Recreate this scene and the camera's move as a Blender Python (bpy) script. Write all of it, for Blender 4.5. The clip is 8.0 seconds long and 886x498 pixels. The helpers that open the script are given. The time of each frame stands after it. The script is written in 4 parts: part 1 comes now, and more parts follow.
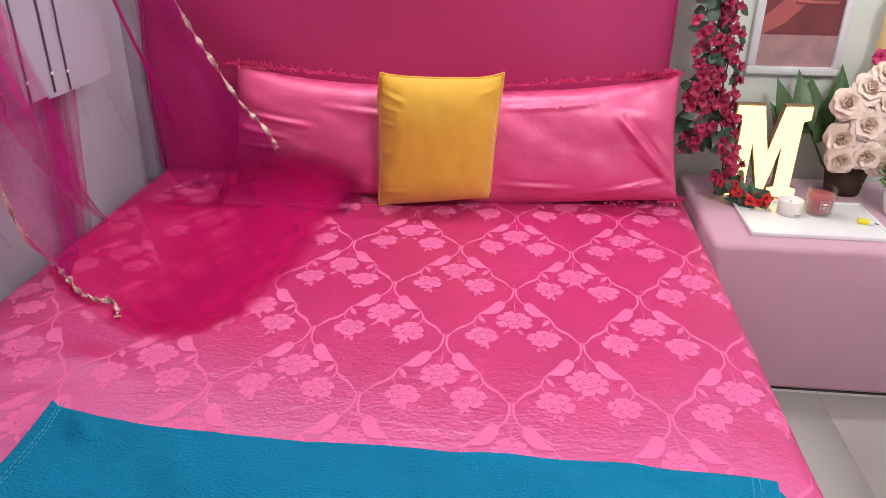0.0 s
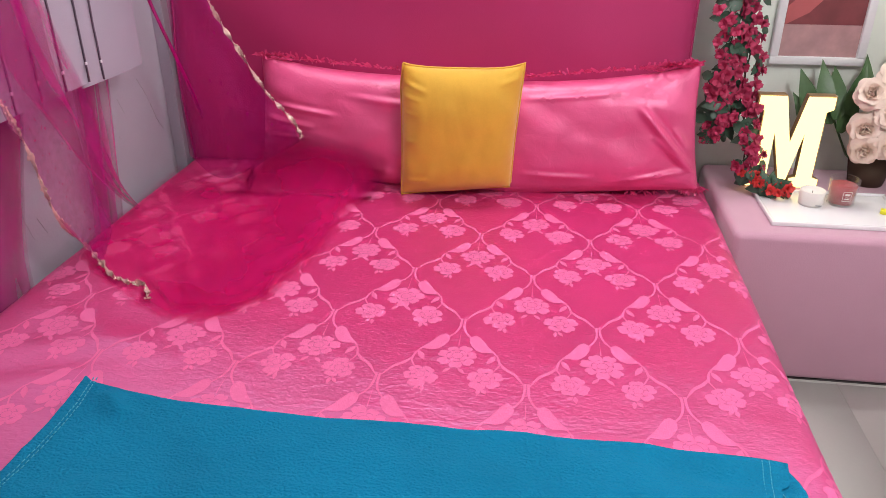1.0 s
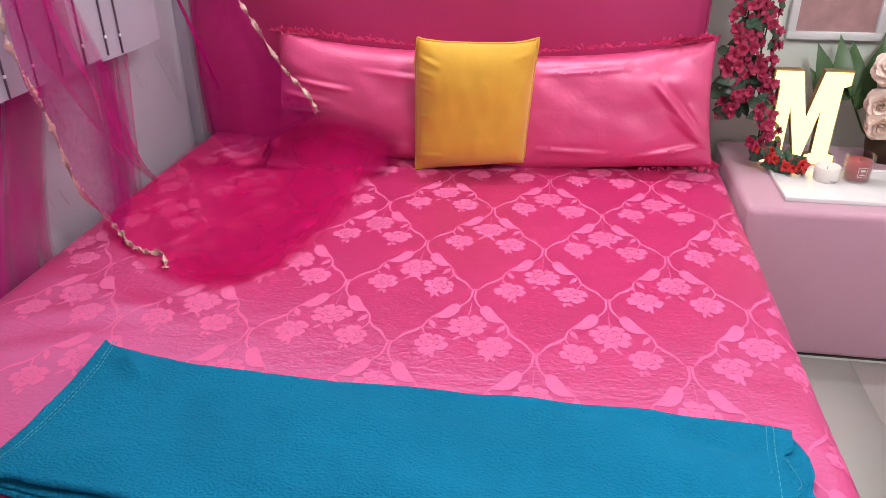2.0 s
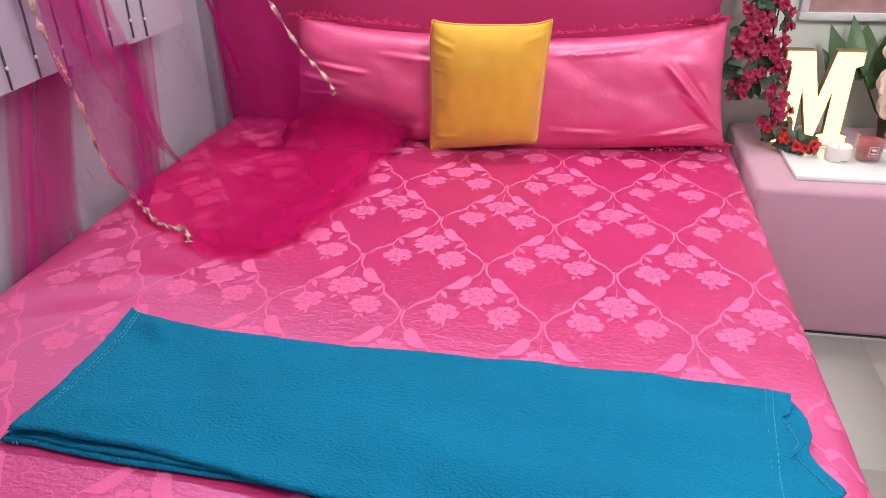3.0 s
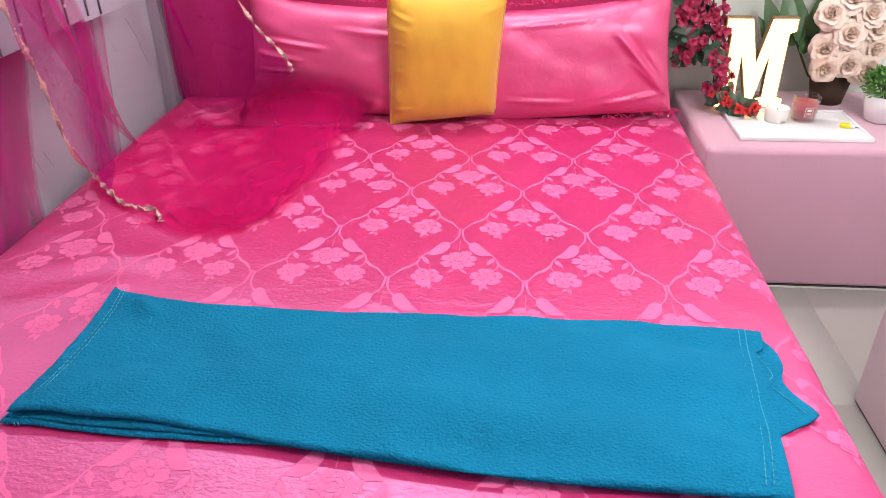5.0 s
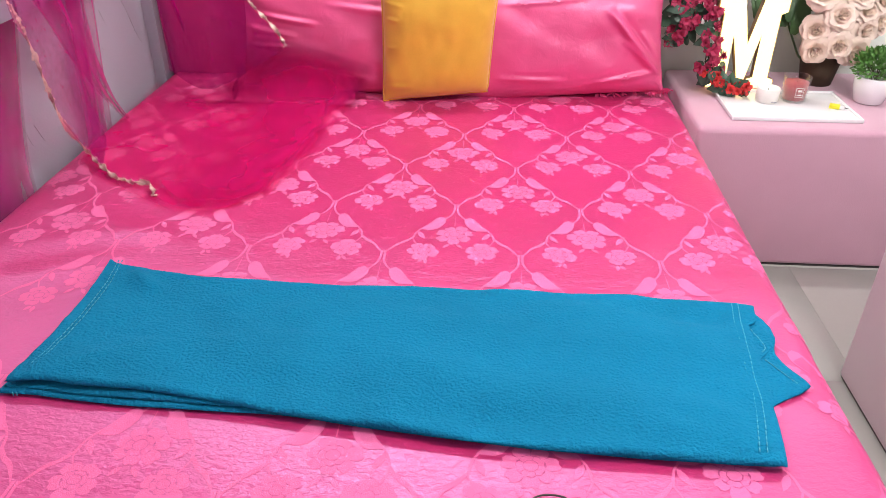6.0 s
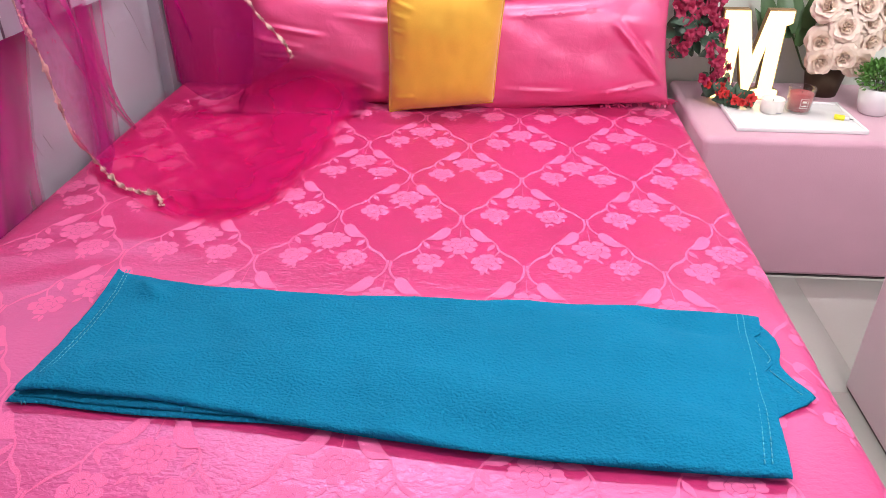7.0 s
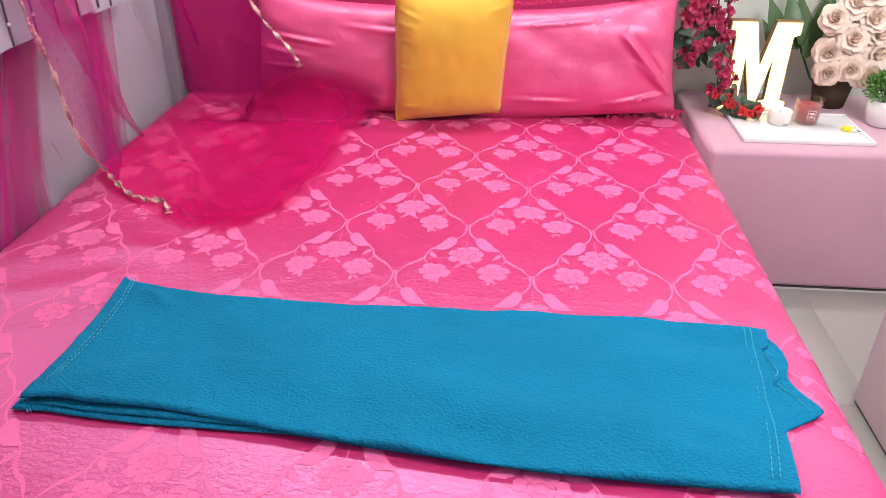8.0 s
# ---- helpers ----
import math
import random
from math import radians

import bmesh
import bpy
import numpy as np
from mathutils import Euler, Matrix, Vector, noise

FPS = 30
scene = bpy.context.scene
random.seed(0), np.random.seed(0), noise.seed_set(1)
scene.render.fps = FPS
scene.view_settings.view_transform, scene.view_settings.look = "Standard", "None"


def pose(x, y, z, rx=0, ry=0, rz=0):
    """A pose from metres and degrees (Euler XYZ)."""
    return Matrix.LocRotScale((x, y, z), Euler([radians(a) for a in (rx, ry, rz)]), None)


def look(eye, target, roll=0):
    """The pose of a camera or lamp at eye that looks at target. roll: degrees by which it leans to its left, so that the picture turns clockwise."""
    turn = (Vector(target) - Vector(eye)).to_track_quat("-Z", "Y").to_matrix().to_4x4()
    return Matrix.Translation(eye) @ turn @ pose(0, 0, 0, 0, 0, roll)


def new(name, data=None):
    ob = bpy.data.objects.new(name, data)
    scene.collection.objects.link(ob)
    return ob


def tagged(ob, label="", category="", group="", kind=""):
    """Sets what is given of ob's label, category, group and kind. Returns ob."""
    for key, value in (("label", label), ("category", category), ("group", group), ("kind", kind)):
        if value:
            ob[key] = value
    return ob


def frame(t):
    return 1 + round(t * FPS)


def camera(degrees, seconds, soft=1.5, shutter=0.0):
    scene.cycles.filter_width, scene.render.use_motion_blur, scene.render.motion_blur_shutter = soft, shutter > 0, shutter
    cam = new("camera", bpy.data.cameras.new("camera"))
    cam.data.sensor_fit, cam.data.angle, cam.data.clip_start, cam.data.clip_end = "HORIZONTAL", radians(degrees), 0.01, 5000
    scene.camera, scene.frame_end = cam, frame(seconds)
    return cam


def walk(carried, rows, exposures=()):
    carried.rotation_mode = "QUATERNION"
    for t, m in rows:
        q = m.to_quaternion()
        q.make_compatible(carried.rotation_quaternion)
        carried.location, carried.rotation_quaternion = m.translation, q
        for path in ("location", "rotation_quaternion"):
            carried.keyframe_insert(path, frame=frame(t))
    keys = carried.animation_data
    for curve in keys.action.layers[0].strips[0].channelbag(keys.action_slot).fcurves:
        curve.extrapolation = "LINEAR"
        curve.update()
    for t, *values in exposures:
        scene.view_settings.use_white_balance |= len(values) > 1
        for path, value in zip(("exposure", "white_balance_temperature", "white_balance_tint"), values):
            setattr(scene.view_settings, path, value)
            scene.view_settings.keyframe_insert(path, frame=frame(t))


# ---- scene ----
cam = camera(61.3, 8.0, soft=0.85)
PATH = [
    (0, (0.01, -0.016, 1.458), (-0.161, 1.768, 0.57), 0.5),
    (0.5, (0.019, -0.037, 1.458), (-0.204, 1.743, 0.574), -0.2),
    (1, (0.032, -0.057, 1.457), (-0.208, 1.712, 0.555), -0.1),
    (1.5, (0.042, -0.074, 1.45), (-0.232, 1.679, 0.527), -0.3),
    (2.8, (0.077, -0.135, 1.429), (-0.218, 1.595, 0.47), -0.6),
    (3, (0.083, -0.154, 1.427), (-0.254, 1.569, 0.469), -1.2),
    (3.5, (0.049, -0.17, 1.427), (-0.213, 1.552, 0.444), -1.6),
    (4, (0.019, -0.197, 1.424), (-0.18, 1.527, 0.429), -1.3),
    (4.5, (-0.004, -0.217, 1.424), (-0.181, 1.513, 0.436), -1.2),
    (6, (-0.05, -0.251, 1.405), (-0.159, 1.454, 0.366), 0.2),
    (6.5, (-0.051, -0.254, 1.409), (-0.168, 1.455, 0.377), -0.0),
    (7, (-0.051, -0.256, 1.412), (-0.174, 1.461, 0.393), 0.1),
    (7.5, (-0.051, -0.256, 1.413), (-0.176, 1.469, 0.409), 0.2),
    (8, (-0.055, -0.252, 1.415), (-0.191, 1.474, 0.414), 0.3),
]
walk(cam, [(t, look(eye, target, roll)) for t, eye, target, roll in PATH], [(0.0, -0.06), (1.5, -0.03), (3.0, 0.08), (3.5, 0.11), (4.5, 0.24), (6.0, 0.33), (8.0, 0.32)])

# ---- light ----
world = bpy.data.worlds.new("daylight")
scene.world = world
world.use_nodes = True
wn = world.node_tree
sky = wn.nodes.new("ShaderNodeTexSky")
sky.sky_type, sky.sun_disc, sky.sun_elevation, sky.sun_rotation = "NISHITA", False, radians(40), radians(250)
wn.links.new(sky.outputs[0], wn.nodes["Background"].inputs[0])
wn.nodes["Background"].inputs[1].default_value = 0.1


def area_lamp(name, m, sx, sy, watts, col):
    data = bpy.data.lights.new(name, "AREA")
    data.shape, data.size, data.size_y, data.energy, data.color = "RECTANGLE", sx, sy, watts, col
    ob = new(name, data)
    ob.matrix_world = m
    return ob


TUBE_X, TUBE_Y, TUBE_Z = -0.3, 2.58, 2.54
area_lamp("tube_light_glow", look((TUBE_X, TUBE_Y - 0.035, TUBE_Z), (TUBE_X, 1.0, 0.5)), 1.4, 0.04, 27, (1.0, 0.965, 0.97))
# added fill lamp: brightens the right wall, nightstand and cushion front
fill_bulb = bpy.data.lights.new("ceiling_light_glow", "POINT")
fill_bulb.energy, fill_bulb.color, fill_bulb.shadow_soft_size = 84, (1.0, 0.96, 0.97), 0.20
new("ceiling_light_glow", fill_bulb).location = (1.05, 0.5, 2.40)


# ---- materials ----
def material(name, col, rough=0.6, var=0.12, scale=6.0, bump=0.15, fine=220.0, metal=0.0, sheen=0.0, spec=0.5, stretch=(1, 1, 1), dist=0.002, coat=0.0, extra=None, tint=None, ior=1.5):
    """A surface with broad tone variation, fine grain and fine relief."""
    m = bpy.data.materials.new(name)
    m.use_nodes = True
    nt = m.node_tree
    n, lk = nt.nodes, nt.links
    bs = n["Principled BSDF"]
    tc = n.new("ShaderNodeTexCoord")
    mp = n.new("ShaderNodeMapping")
    mp.inputs["Scale"].default_value = stretch
    lk.new(tc.outputs["Object"], mp.inputs[0])
    big, small = n.new("ShaderNodeTexNoise"), n.new("ShaderNodeTexNoise")
    big.inputs["Scale"].default_value, small.inputs["Scale"].default_value = scale, fine
    big.inputs["Detail"].default_value, small.inputs["Detail"].default_value = 4, 3
    lk.new(tc.outputs["Object"], big.inputs["Vector"])
    lk.new(mp.outputs[0], small.inputs["Vector"])
    ramp = n.new("ShaderNodeMix")
    ramp.data_type = "RGBA"
    ramp.inputs[6].default_value = (*[c * (1 - var) for c in col], 1)
    ramp.inputs[7].default_value = (*[min(1, c * (1 + var)) for c in col], 1)
    mid = n.new("ShaderNodeMath")
    mid.operation = "MULTIPLY_ADD"
    mid.inputs[1].default_value, mid.inputs[2].default_value = 0.35, 0.32
    lk.new(small.outputs[0], mid.inputs[0])
    add = n.new("ShaderNodeMath")
    add.operation = "MULTIPLY"
    add.inputs[1].default_value = 2.0
    mul = n.new("ShaderNodeMath")
    mul.operation = "MULTIPLY"
    lk.new(big.outputs[0], mul.inputs[0])
    lk.new(mid.outputs[0], mul.inputs[1])
    lk.new(mul.outputs[0], add.inputs[0])
    lk.new(add.outputs[0], ramp.inputs[0])
    lk.new(ramp.outputs[2], bs.inputs["Base Color"])
    bs.inputs["Roughness"].default_value, bs.inputs["Metallic"].default_value = rough, metal
    bs.inputs["Specular IOR Level"].default_value = spec
    bs.inputs["Sheen Weight"].default_value = sheen
    bs.inputs["Coat Weight"].default_value = coat
    if bump:
        bp = n.new("ShaderNodeBump")
        bp.inputs["Strength"].default_value, bp.inputs["Distance"].default_value = bump, dist
        lk.new(small.outputs[0], bp.inputs["Height"])
        lk.new(bp.outputs[0], bs.inputs["Normal"])
    bs.inputs["IOR"].default_value = ior
    if tint:
        bs.inputs["Specular Tint"].default_value = (*tint, 1)
    if extra:
        extra(nt, bs, tc)
    return m


def wrinkled(nt, bs, tc):
    """Two scales of soft cloth wrinkles in the relief."""
    n, lk = nt.nodes, nt.links
    mp = n.new("ShaderNodeMapping")
    mp.inputs["Scale"].default_value = (1.0, 2.4, 1.0)
    lk.new(tc.outputs["Object"], mp.inputs[0])
    a = n.new("ShaderNodeTexNoise")
    a.inputs["Scale"].default_value, a.inputs["Detail"].default_value, a.inputs["Distortion"].default_value = 5.0, 5.0, 0.6
    lk.new(mp.outputs[0], a.inputs["Vector"])
    weave = n.new("ShaderNodeTexNoise")
    mq = n.new("ShaderNodeMapping")
    mq.inputs["Scale"].default_value = (240, 380, 300)
    lk.new(tc.outputs["Object"], mq.inputs[0])
    lk.new(mq.outputs[0], weave.inputs["Vector"])
    weave.inputs["Scale"].default_value = 1.0
    b1, b2 = n.new("ShaderNodeBump"), n.new("ShaderNodeBump")
    b1.inputs["Strength"].default_value, b1.inputs["Distance"].default_value = 0.22, 0.010
    b2.inputs["Strength"].default_value, b2.inputs["Distance"].default_value = 0.22, 0.0008
    lk.new(a.outputs[0], b1.inputs["Height"])
    lk.new(weave.outputs[0], b2.inputs["Height"])
    lk.new(b1.outputs[0], b2.inputs["Normal"])
    lk.new(b2.outputs[0], bs.inputs["Normal"])


def crinkled(nt, bs, tc):
    """Small crumples over broad ones, as on a stuffed satin cover."""
    wrinkled(nt, bs, tc)
    n, lk = nt.nodes, nt.links
    a, b = n.new("ShaderNodeTexNoise"), n.new("ShaderNodeBump")
    a.inputs["Scale"].default_value, a.inputs["Detail"].default_value, a.inputs["Distortion"].default_value = 22.0, 7.0, 1.2
    b.inputs["Strength"].default_value, b.inputs["Distance"].default_value = 0.22, 0.006
    lk.new(tc.outputs["Object"], a.inputs["Vector"])
    lk.new(a.outputs[0], b.inputs["Height"])
    lk.new(bs.inputs["Normal"].links[0].from_socket, b.inputs["Normal"])
    lk.new(b.outputs[0], bs.inputs["Normal"])


def satin_weave(nt, bs, tc):
    """Wrinkles, and long floats of thread along the bed that spread the gloss crosswise."""
    wrinkled(nt, bs, tc)
    v = nt.nodes.new("ShaderNodeCombineXYZ")
    v.inputs[0].default_value = 1.0
    bs.inputs["Anisotropic"].default_value = 0.9
    nt.links.new(v.outputs[0], bs.inputs["Tangent"])
    n, lk = nt.nodes, nt.links
    mp, rib, b = n.new("ShaderNodeMapping"), n.new("ShaderNodeTexNoise"), n.new("ShaderNodeBump")
    mp.inputs["Scale"].default_value = (80, 125, 90)
    rib.inputs["Scale"].default_value, rib.inputs["Detail"].default_value, rib.inputs["Distortion"].default_value = 1.0, 4.0, 0.5
    b.inputs["Strength"].default_value, b.inputs["Distance"].default_value = 0.34, 0.0035
    lk.new(tc.outputs["Object"], mp.inputs[0])
    lk.new(mp.outputs[0], rib.inputs["Vector"])
    lk.new(rib.outputs[0], b.inputs["Height"])
    lk.new(bs.inputs["Normal"].links[0].from_socket, b.inputs["Normal"])
    lk.new(b.outputs[0], bs.inputs["Normal"])


def tulle(name, col, cover, fine=60.0, thins=False):
    """Net cloth: part of the light goes straight through."""
    m = bpy.data.materials.new(name)
    m.use_nodes = True
    nt = m.node_tree
    n, lk = nt.nodes, nt.links
    n.remove(n["Principled BSDF"])
    d, tl, tr = n.new("ShaderNodeBsdfDiffuse"), n.new("ShaderNodeBsdfTranslucent"), n.new("ShaderNodeBsdfTransparent")
    d.inputs[0].default_value = tl.inputs[0].default_value = (*col, 1)
    m1, m2 = n.new("ShaderNodeMixShader"), n.new("ShaderNodeMixShader")
    m1.inputs[0].default_value = 0.5
    lk.new(d.outputs[0], m1.inputs[1])
    lk.new(tl.outputs[0], m1.inputs[2])
    tc, noi = n.new("ShaderNodeTexCoord"), n.new("ShaderNodeTexNoise")
    noi.inputs["Scale"].default_value, noi.inputs["Detail"].default_value = fine, 3
    lk.new(tc.outputs["Object"], noi.inputs["Vector"])
    mr = n.new("ShaderNodeMapRange")
    mr.inputs["From Min"].default_value, mr.inputs["From Max"].default_value = 0.3, 0.7
    mr.inputs["To Min"].default_value, mr.inputs["To Max"].default_value = cover * 0.85, min(1, cover * 1.15)
    lk.new(noi.outputs[0], mr.inputs["Value"])
    if thins:
        at, mu = n.new("ShaderNodeAttribute"), n.new("ShaderNodeMath")
        at.attribute_name, mu.operation = "layers", "MULTIPLY"
        lk.new(mr.outputs[0], mu.inputs[0])
        lk.new(at.outputs["Fac"], mu.inputs[1])
        lk.new(mu.outputs[0], m2.inputs[0])
    else:
        lk.new(mr.outputs[0], m2.inputs[0])
    lk.new(tr.outputs[0], m2.inputs[1])
    lk.new(m1.outputs[0], m2.inputs[2])
    lk.new(m2.outputs[0], n["Material Output"].inputs[0])
    return m


def glow(name, col, strength):
    m = bpy.data.materials.new(name)
    m.use_nodes = True
    bs = m.node_tree.nodes["Principled BSDF"]
    bs.inputs["Base Color"].default_value = (0.05, 0.04, 0.03, 1)
    bs.inputs["Emission Color"].default_value = (*col, 1)
    bs.inputs["Emission Strength"].default_value = strength
    return m


def ribbed(freq):
    def put(nt, bs, tc):
        n, lk = nt.nodes, nt.links
        w = n.new("ShaderNodeTexWave")
        w.inputs["Scale"].default_value, w.inputs["Distortion"].default_value, w.inputs["Detail"].default_value = freq, 1.2, 2.0
        lk.new(tc.outputs["Object"], w.inputs["Vector"])
        b = n.new("ShaderNodeBump")
        b.inputs["Strength"].default_value, b.inputs["Distance"].default_value = 0.16, 0.0012
        lk.new(w.outputs[0], b.inputs["Height"])
        lk.new(b.outputs[0], bs.inputs["Normal"])
    return put


SATIN = material("pink_satin", (0.55, 0.031, 0.148), 0.42, 0.17, 5, extra=satin_weave, spec=1.0, tint=(0.80, 0.55, 1.0), ior=1.8)
MOTIF = material("woven_light_pink", (0.76, 0.14, 0.34), 0.6, 0.06, 9, 0.25, 500, spec=0.3)
PILLOW = material("pillow_satin", (0.70, 0.075, 0.225), 0.42, 0.12, 7, extra=crinkled, spec=1.0, tint=(1.0, 0.62, 0.80), ior=1.65)
PILLOW_MOTIF = material("pillow_weave", (0.72, 0.10, 0.26), 0.45, 0.06, 9, 0.25, 500, spec=0.5)
DRAPE = material("headboard_satin", (0.47, 0.026, 0.145), 0.5, 0.08, 4, 0.2, 300, sheen=0.2)
YELLOW = material("mustard_velvet", (0.70, 0.41, 0.035), 0.8, 0.16, 9, extra=ribbed(190), sheen=0.35)
TEAL = material("teal_fleece", (0.004, 0.187, 0.338), 1.0, 0.22, 4, 0.9, 185, spec=0.15, dist=0.007, stretch=(0.9, 1.1, 1))
TEAL_THREAD = material("teal_thread", (0.05, 0.33, 0.46), 0.7, 0.1)
BLUSH = material("blush_velvet", (0.55, 0.315, 0.405), 0.85, 0.08, 5, 0.4, 260, sheen=0.5)
FLOOR = material("cream_tile", (0.46, 0.47, 0.43), 0.22, 0.05, 2.5, 0.05, 90)
GROUT = material("grey_grout", (0.46, 0.46, 0.42), 0.9, 0.1)
WALL_GREEN = material("mint_wall_paint", (0.74, 0.82, 0.73), 0.75, 0.04, 3, 0.2, 140)
WALL_WHITE = material("white_wall_paint", (0.70, 0.68, 0.71), 0.75, 0.06, 3, 0.25, 120)
CEILING = material("white_ceiling_paint", (0.8, 0.8, 0.78), 0.85, 0.03, 3, 0.2, 120)
LAMINATE = material("white_laminate", (0.68, 0.63, 0.66), 0.4, 0.04, 4, 0.05, 160)
DARK = material("dark_plastic", (0.03, 0.025, 0.025), 0.5, 0.1)
WALL_GREY = material("grey_lilac_wall_paint", (0.42, 0.42, 0.475), 0.75, 0.08, 3, 0.25, 120)
SLAT = material("blind_fabric", (0.37, 0.34, 0.41), 0.8, 0.05, 6, 0.3, 400)
CLIP = material("white_plastic", (0.78, 0.78, 0.78), 0.4, 0.03)
NET = tulle("magenta_net", (0.60, 0.02, 0.29), 0.46)
NET_DENSE = tulle("magenta_net_gathered", (0.80, 0.012, 0.23), 0.55, 8, True)
NET_HEAP = tulle("magenta_net_heaped", (0.73, 0.018, 0.222), 0.58, 8, True)
NET_BAND = tulle("magenta_net_band", (0.60, 0.014, 0.26), 0.66, 4, True)
GOLD = material("gold_lace", (0.66, 0.50, 0.42), 0.35, 0.45, 130, 0.6, 500, metal=0.4)
WHITE = material("white_glaze", (0.80, 0.80, 0.81), 0.2, 0.03, 5, 0.03, 100, coat=0.3)


# ---- building helpers ----
def thing(name, label, category, group="", kind="", at=(0, 0, 0)):
    ob = new(name)
    ob.empty_display_size = 0.05
    ob.location = at
    return tagged(ob, label, category, group, kind)


def part(name, bm, mat, parent=None, label="", smooth=True):
    """Links a bmesh (or a ready mesh) as one mesh object; its coordinates are the parent's own."""
    if isinstance(bm, bmesh.types.BMesh):
        me = bpy.data.meshes.new(name)
        bm.to_mesh(me)
        bm.free()
        if smooth:
            for p in me.polygons:
                p.use_smooth = True
        me.materials.append(mat)
    else:
        me = bm
    ob = new(name, me)
    ob.parent = parent
    if label:
        ob["label"] = label
    return ob


def solo(name, bm, mat, label, category, kind="", group="", smooth=True):
    return tagged(part(name, bm, mat, None, "", smooth), label, category, group, kind)


def box(x0, x1, y0, y1, z0, z1, bevel=0.0, seg=2, bm=None):
    out = bm or bmesh.new()
    r = bmesh.ops.create_cube(out, size=1.0)
    bmesh.ops.scale(out, vec=(x1 - x0, y1 - y0, z1 - z0), verts=r["verts"])
    bmesh.ops.translate(out, vec=((x0 + x1) / 2, (y0 + y1) / 2, (z0 + z1) / 2), verts=r["verts"])
    if bevel:
        es = list({e for v in r["verts"] for e in v.link_edges})
        bmesh.ops.bevel(out, geom=es, offset=bevel, segments=seg, affect="EDGES", profile=0.5)
    return out


def sheet(nu, nv, fn, bm=None, closed=False):
    """A grid of quads from fn(u, v), u and v in 0..1."""
    out = bm or bmesh.new()
    vs = [[out.verts.new(fn(i / nu, j / nv)) for j in range(nv + 1)] for i in range(nu + (0 if closed else 1))]
    for i in range(nu):
        a, b = vs[i], vs[(i + 1) % len(vs)]
        for j in range(nv):
            out.faces.new((a[j], b[j], b[j + 1], a[j + 1]))
    return out


def lathe(profile, n=28, centre=(0, 0, 0)):
    out = bmesh.new()
    rings = []
    for r, z in profile:
        rings.append([out.verts.new((centre[0] + max(r, 1e-4) * math.cos(2 * math.pi * k / n), centre[1] + max(r, 1e-4) * math.sin(2 * math.pi * k / n), centre[2] + z)) for k in range(n)])
    for a, b in zip(rings, rings[1:]):
        for k in range(n):
            out.faces.new((a[k], a[(k + 1) % n], b[(k + 1) % n], b[k]))
    return out


def tube(points, radius, n=6, bm=None, taper=1.0):
    """A round rod along the points."""
    out = bm or bmesh.new()
    pts = [Vector(p) for p in points]
    last = None
    for i, p in enumerate(pts):
        d = (pts[min(i + 1, len(pts) - 1)] - pts[max(i - 1, 0)]).normalized()
        s = d.cross(Vector((0.31, 0.12, 0.94))).normalized()
        t = d.cross(s)
        r = radius * (1 + (taper - 1) * i / max(1, len(pts) - 1))
        ring = [out.verts.new(p + r * (math.cos(2 * math.pi * k / n) * s + math.sin(2 * math.pi * k / n) * t)) for k in range(n)]
        if last:
            for k in range(n):
                out.faces.new((last[k], last[(k + 1) % n], ring[(k + 1) % n], ring[k]))
        else:
            out.faces.new(ring[::-1])
        last = ring
    out.faces.new(last)
    return out


def smooth_line(pts, n):
    """n + 1 points on a smooth curve through pts."""
    p = [Vector(q) for q in pts]
    p = [2 * p[0] - p[1], *p, 2 * p[-1] - p[-2]]
    out = []
    for k in range(n + 1):
        f = k / n * (len(p) - 3)
        i = min(int(f), len(p) - 4)
        t = f - i
        a, b, c, d = p[i:i + 4]
        out.append(0.5 * (2 * b + (c - a) * t + (2 * a - 5 * b + 4 * c - d) * t * t + (3 * b - a - 3 * c + d) * t ** 3))
    return out


def wave(x, y, z=0.0):
    return noise.noise(Vector((x, y, z)))


# ---- the room ----
X0, X1, Y0, Y1, H = -1.335, 2.214, -2.18, 2.64, 2.7
solo("floor", box(X0, X1, Y0, Y1, -0.1, -0.003), GROUT, "grey grout under cream floor tiles", "floor", "structure", smooth=False)
solo("ceiling", box(X0, X1, Y0, Y1, H, H + 0.1), CEILING, "plain white painted ceiling", "ceiling", "structure", smooth=False)
solo("wall_north", box(X0 - 0.12, X1 + 0.12, Y1, Y1 + 0.12, -0.1, H + 0.1), WALL_GREEN, "pale mint painted wall behind bed and nightstand", "wall", "structure", smooth=False)
solo("wall_south", box(X0 - 0.12, X1 + 0.12, Y0 - 0.12, Y0, -0.1, H + 0.1), WALL_WHITE, "plain white painted wall", "wall", "structure", smooth=False)
solo("wall_east", box(X1, X1 + 0.12, Y0, Y1, -0.1, H + 0.1), WALL_WHITE, "plain white painted wall", "wall", "structure", smooth=False)
WY0, WY1, WZ0, WZ1 = 0.85, 2.0, 1.0, 2.1
west = bmesh.new()
box(X0 - 0.12, X0, Y0, WY0, -0.1, H + 0.1, bm=west)
box(X0 - 0.12, X0, WY1, Y1, -0.1, H + 0.1, bm=west)
box(X0 - 0.12, X0, WY0, WY1, -0.1, WZ0, bm=west)
box(X0 - 0.12, X0, WY0, WY1, WZ1, H + 0.1, bm=west)
solo("wall_west", west, WALL_GREY, "greyish white painted wall with fine cracks beside the bed", "wall", "structure", smooth=False)

solo("wall_pier", box(X0, -1.294, 2.475, Y1, 0.0, H), WALL_GREY, "narrow greyish white pier in the wall corner", "wall", "structure", smooth=False)

# ---- bed ----
BXL, BXR, BYF, BYH, BZ, RIM = -1.285, 0.605, 0.32, 2.45, 0.493, 0.05


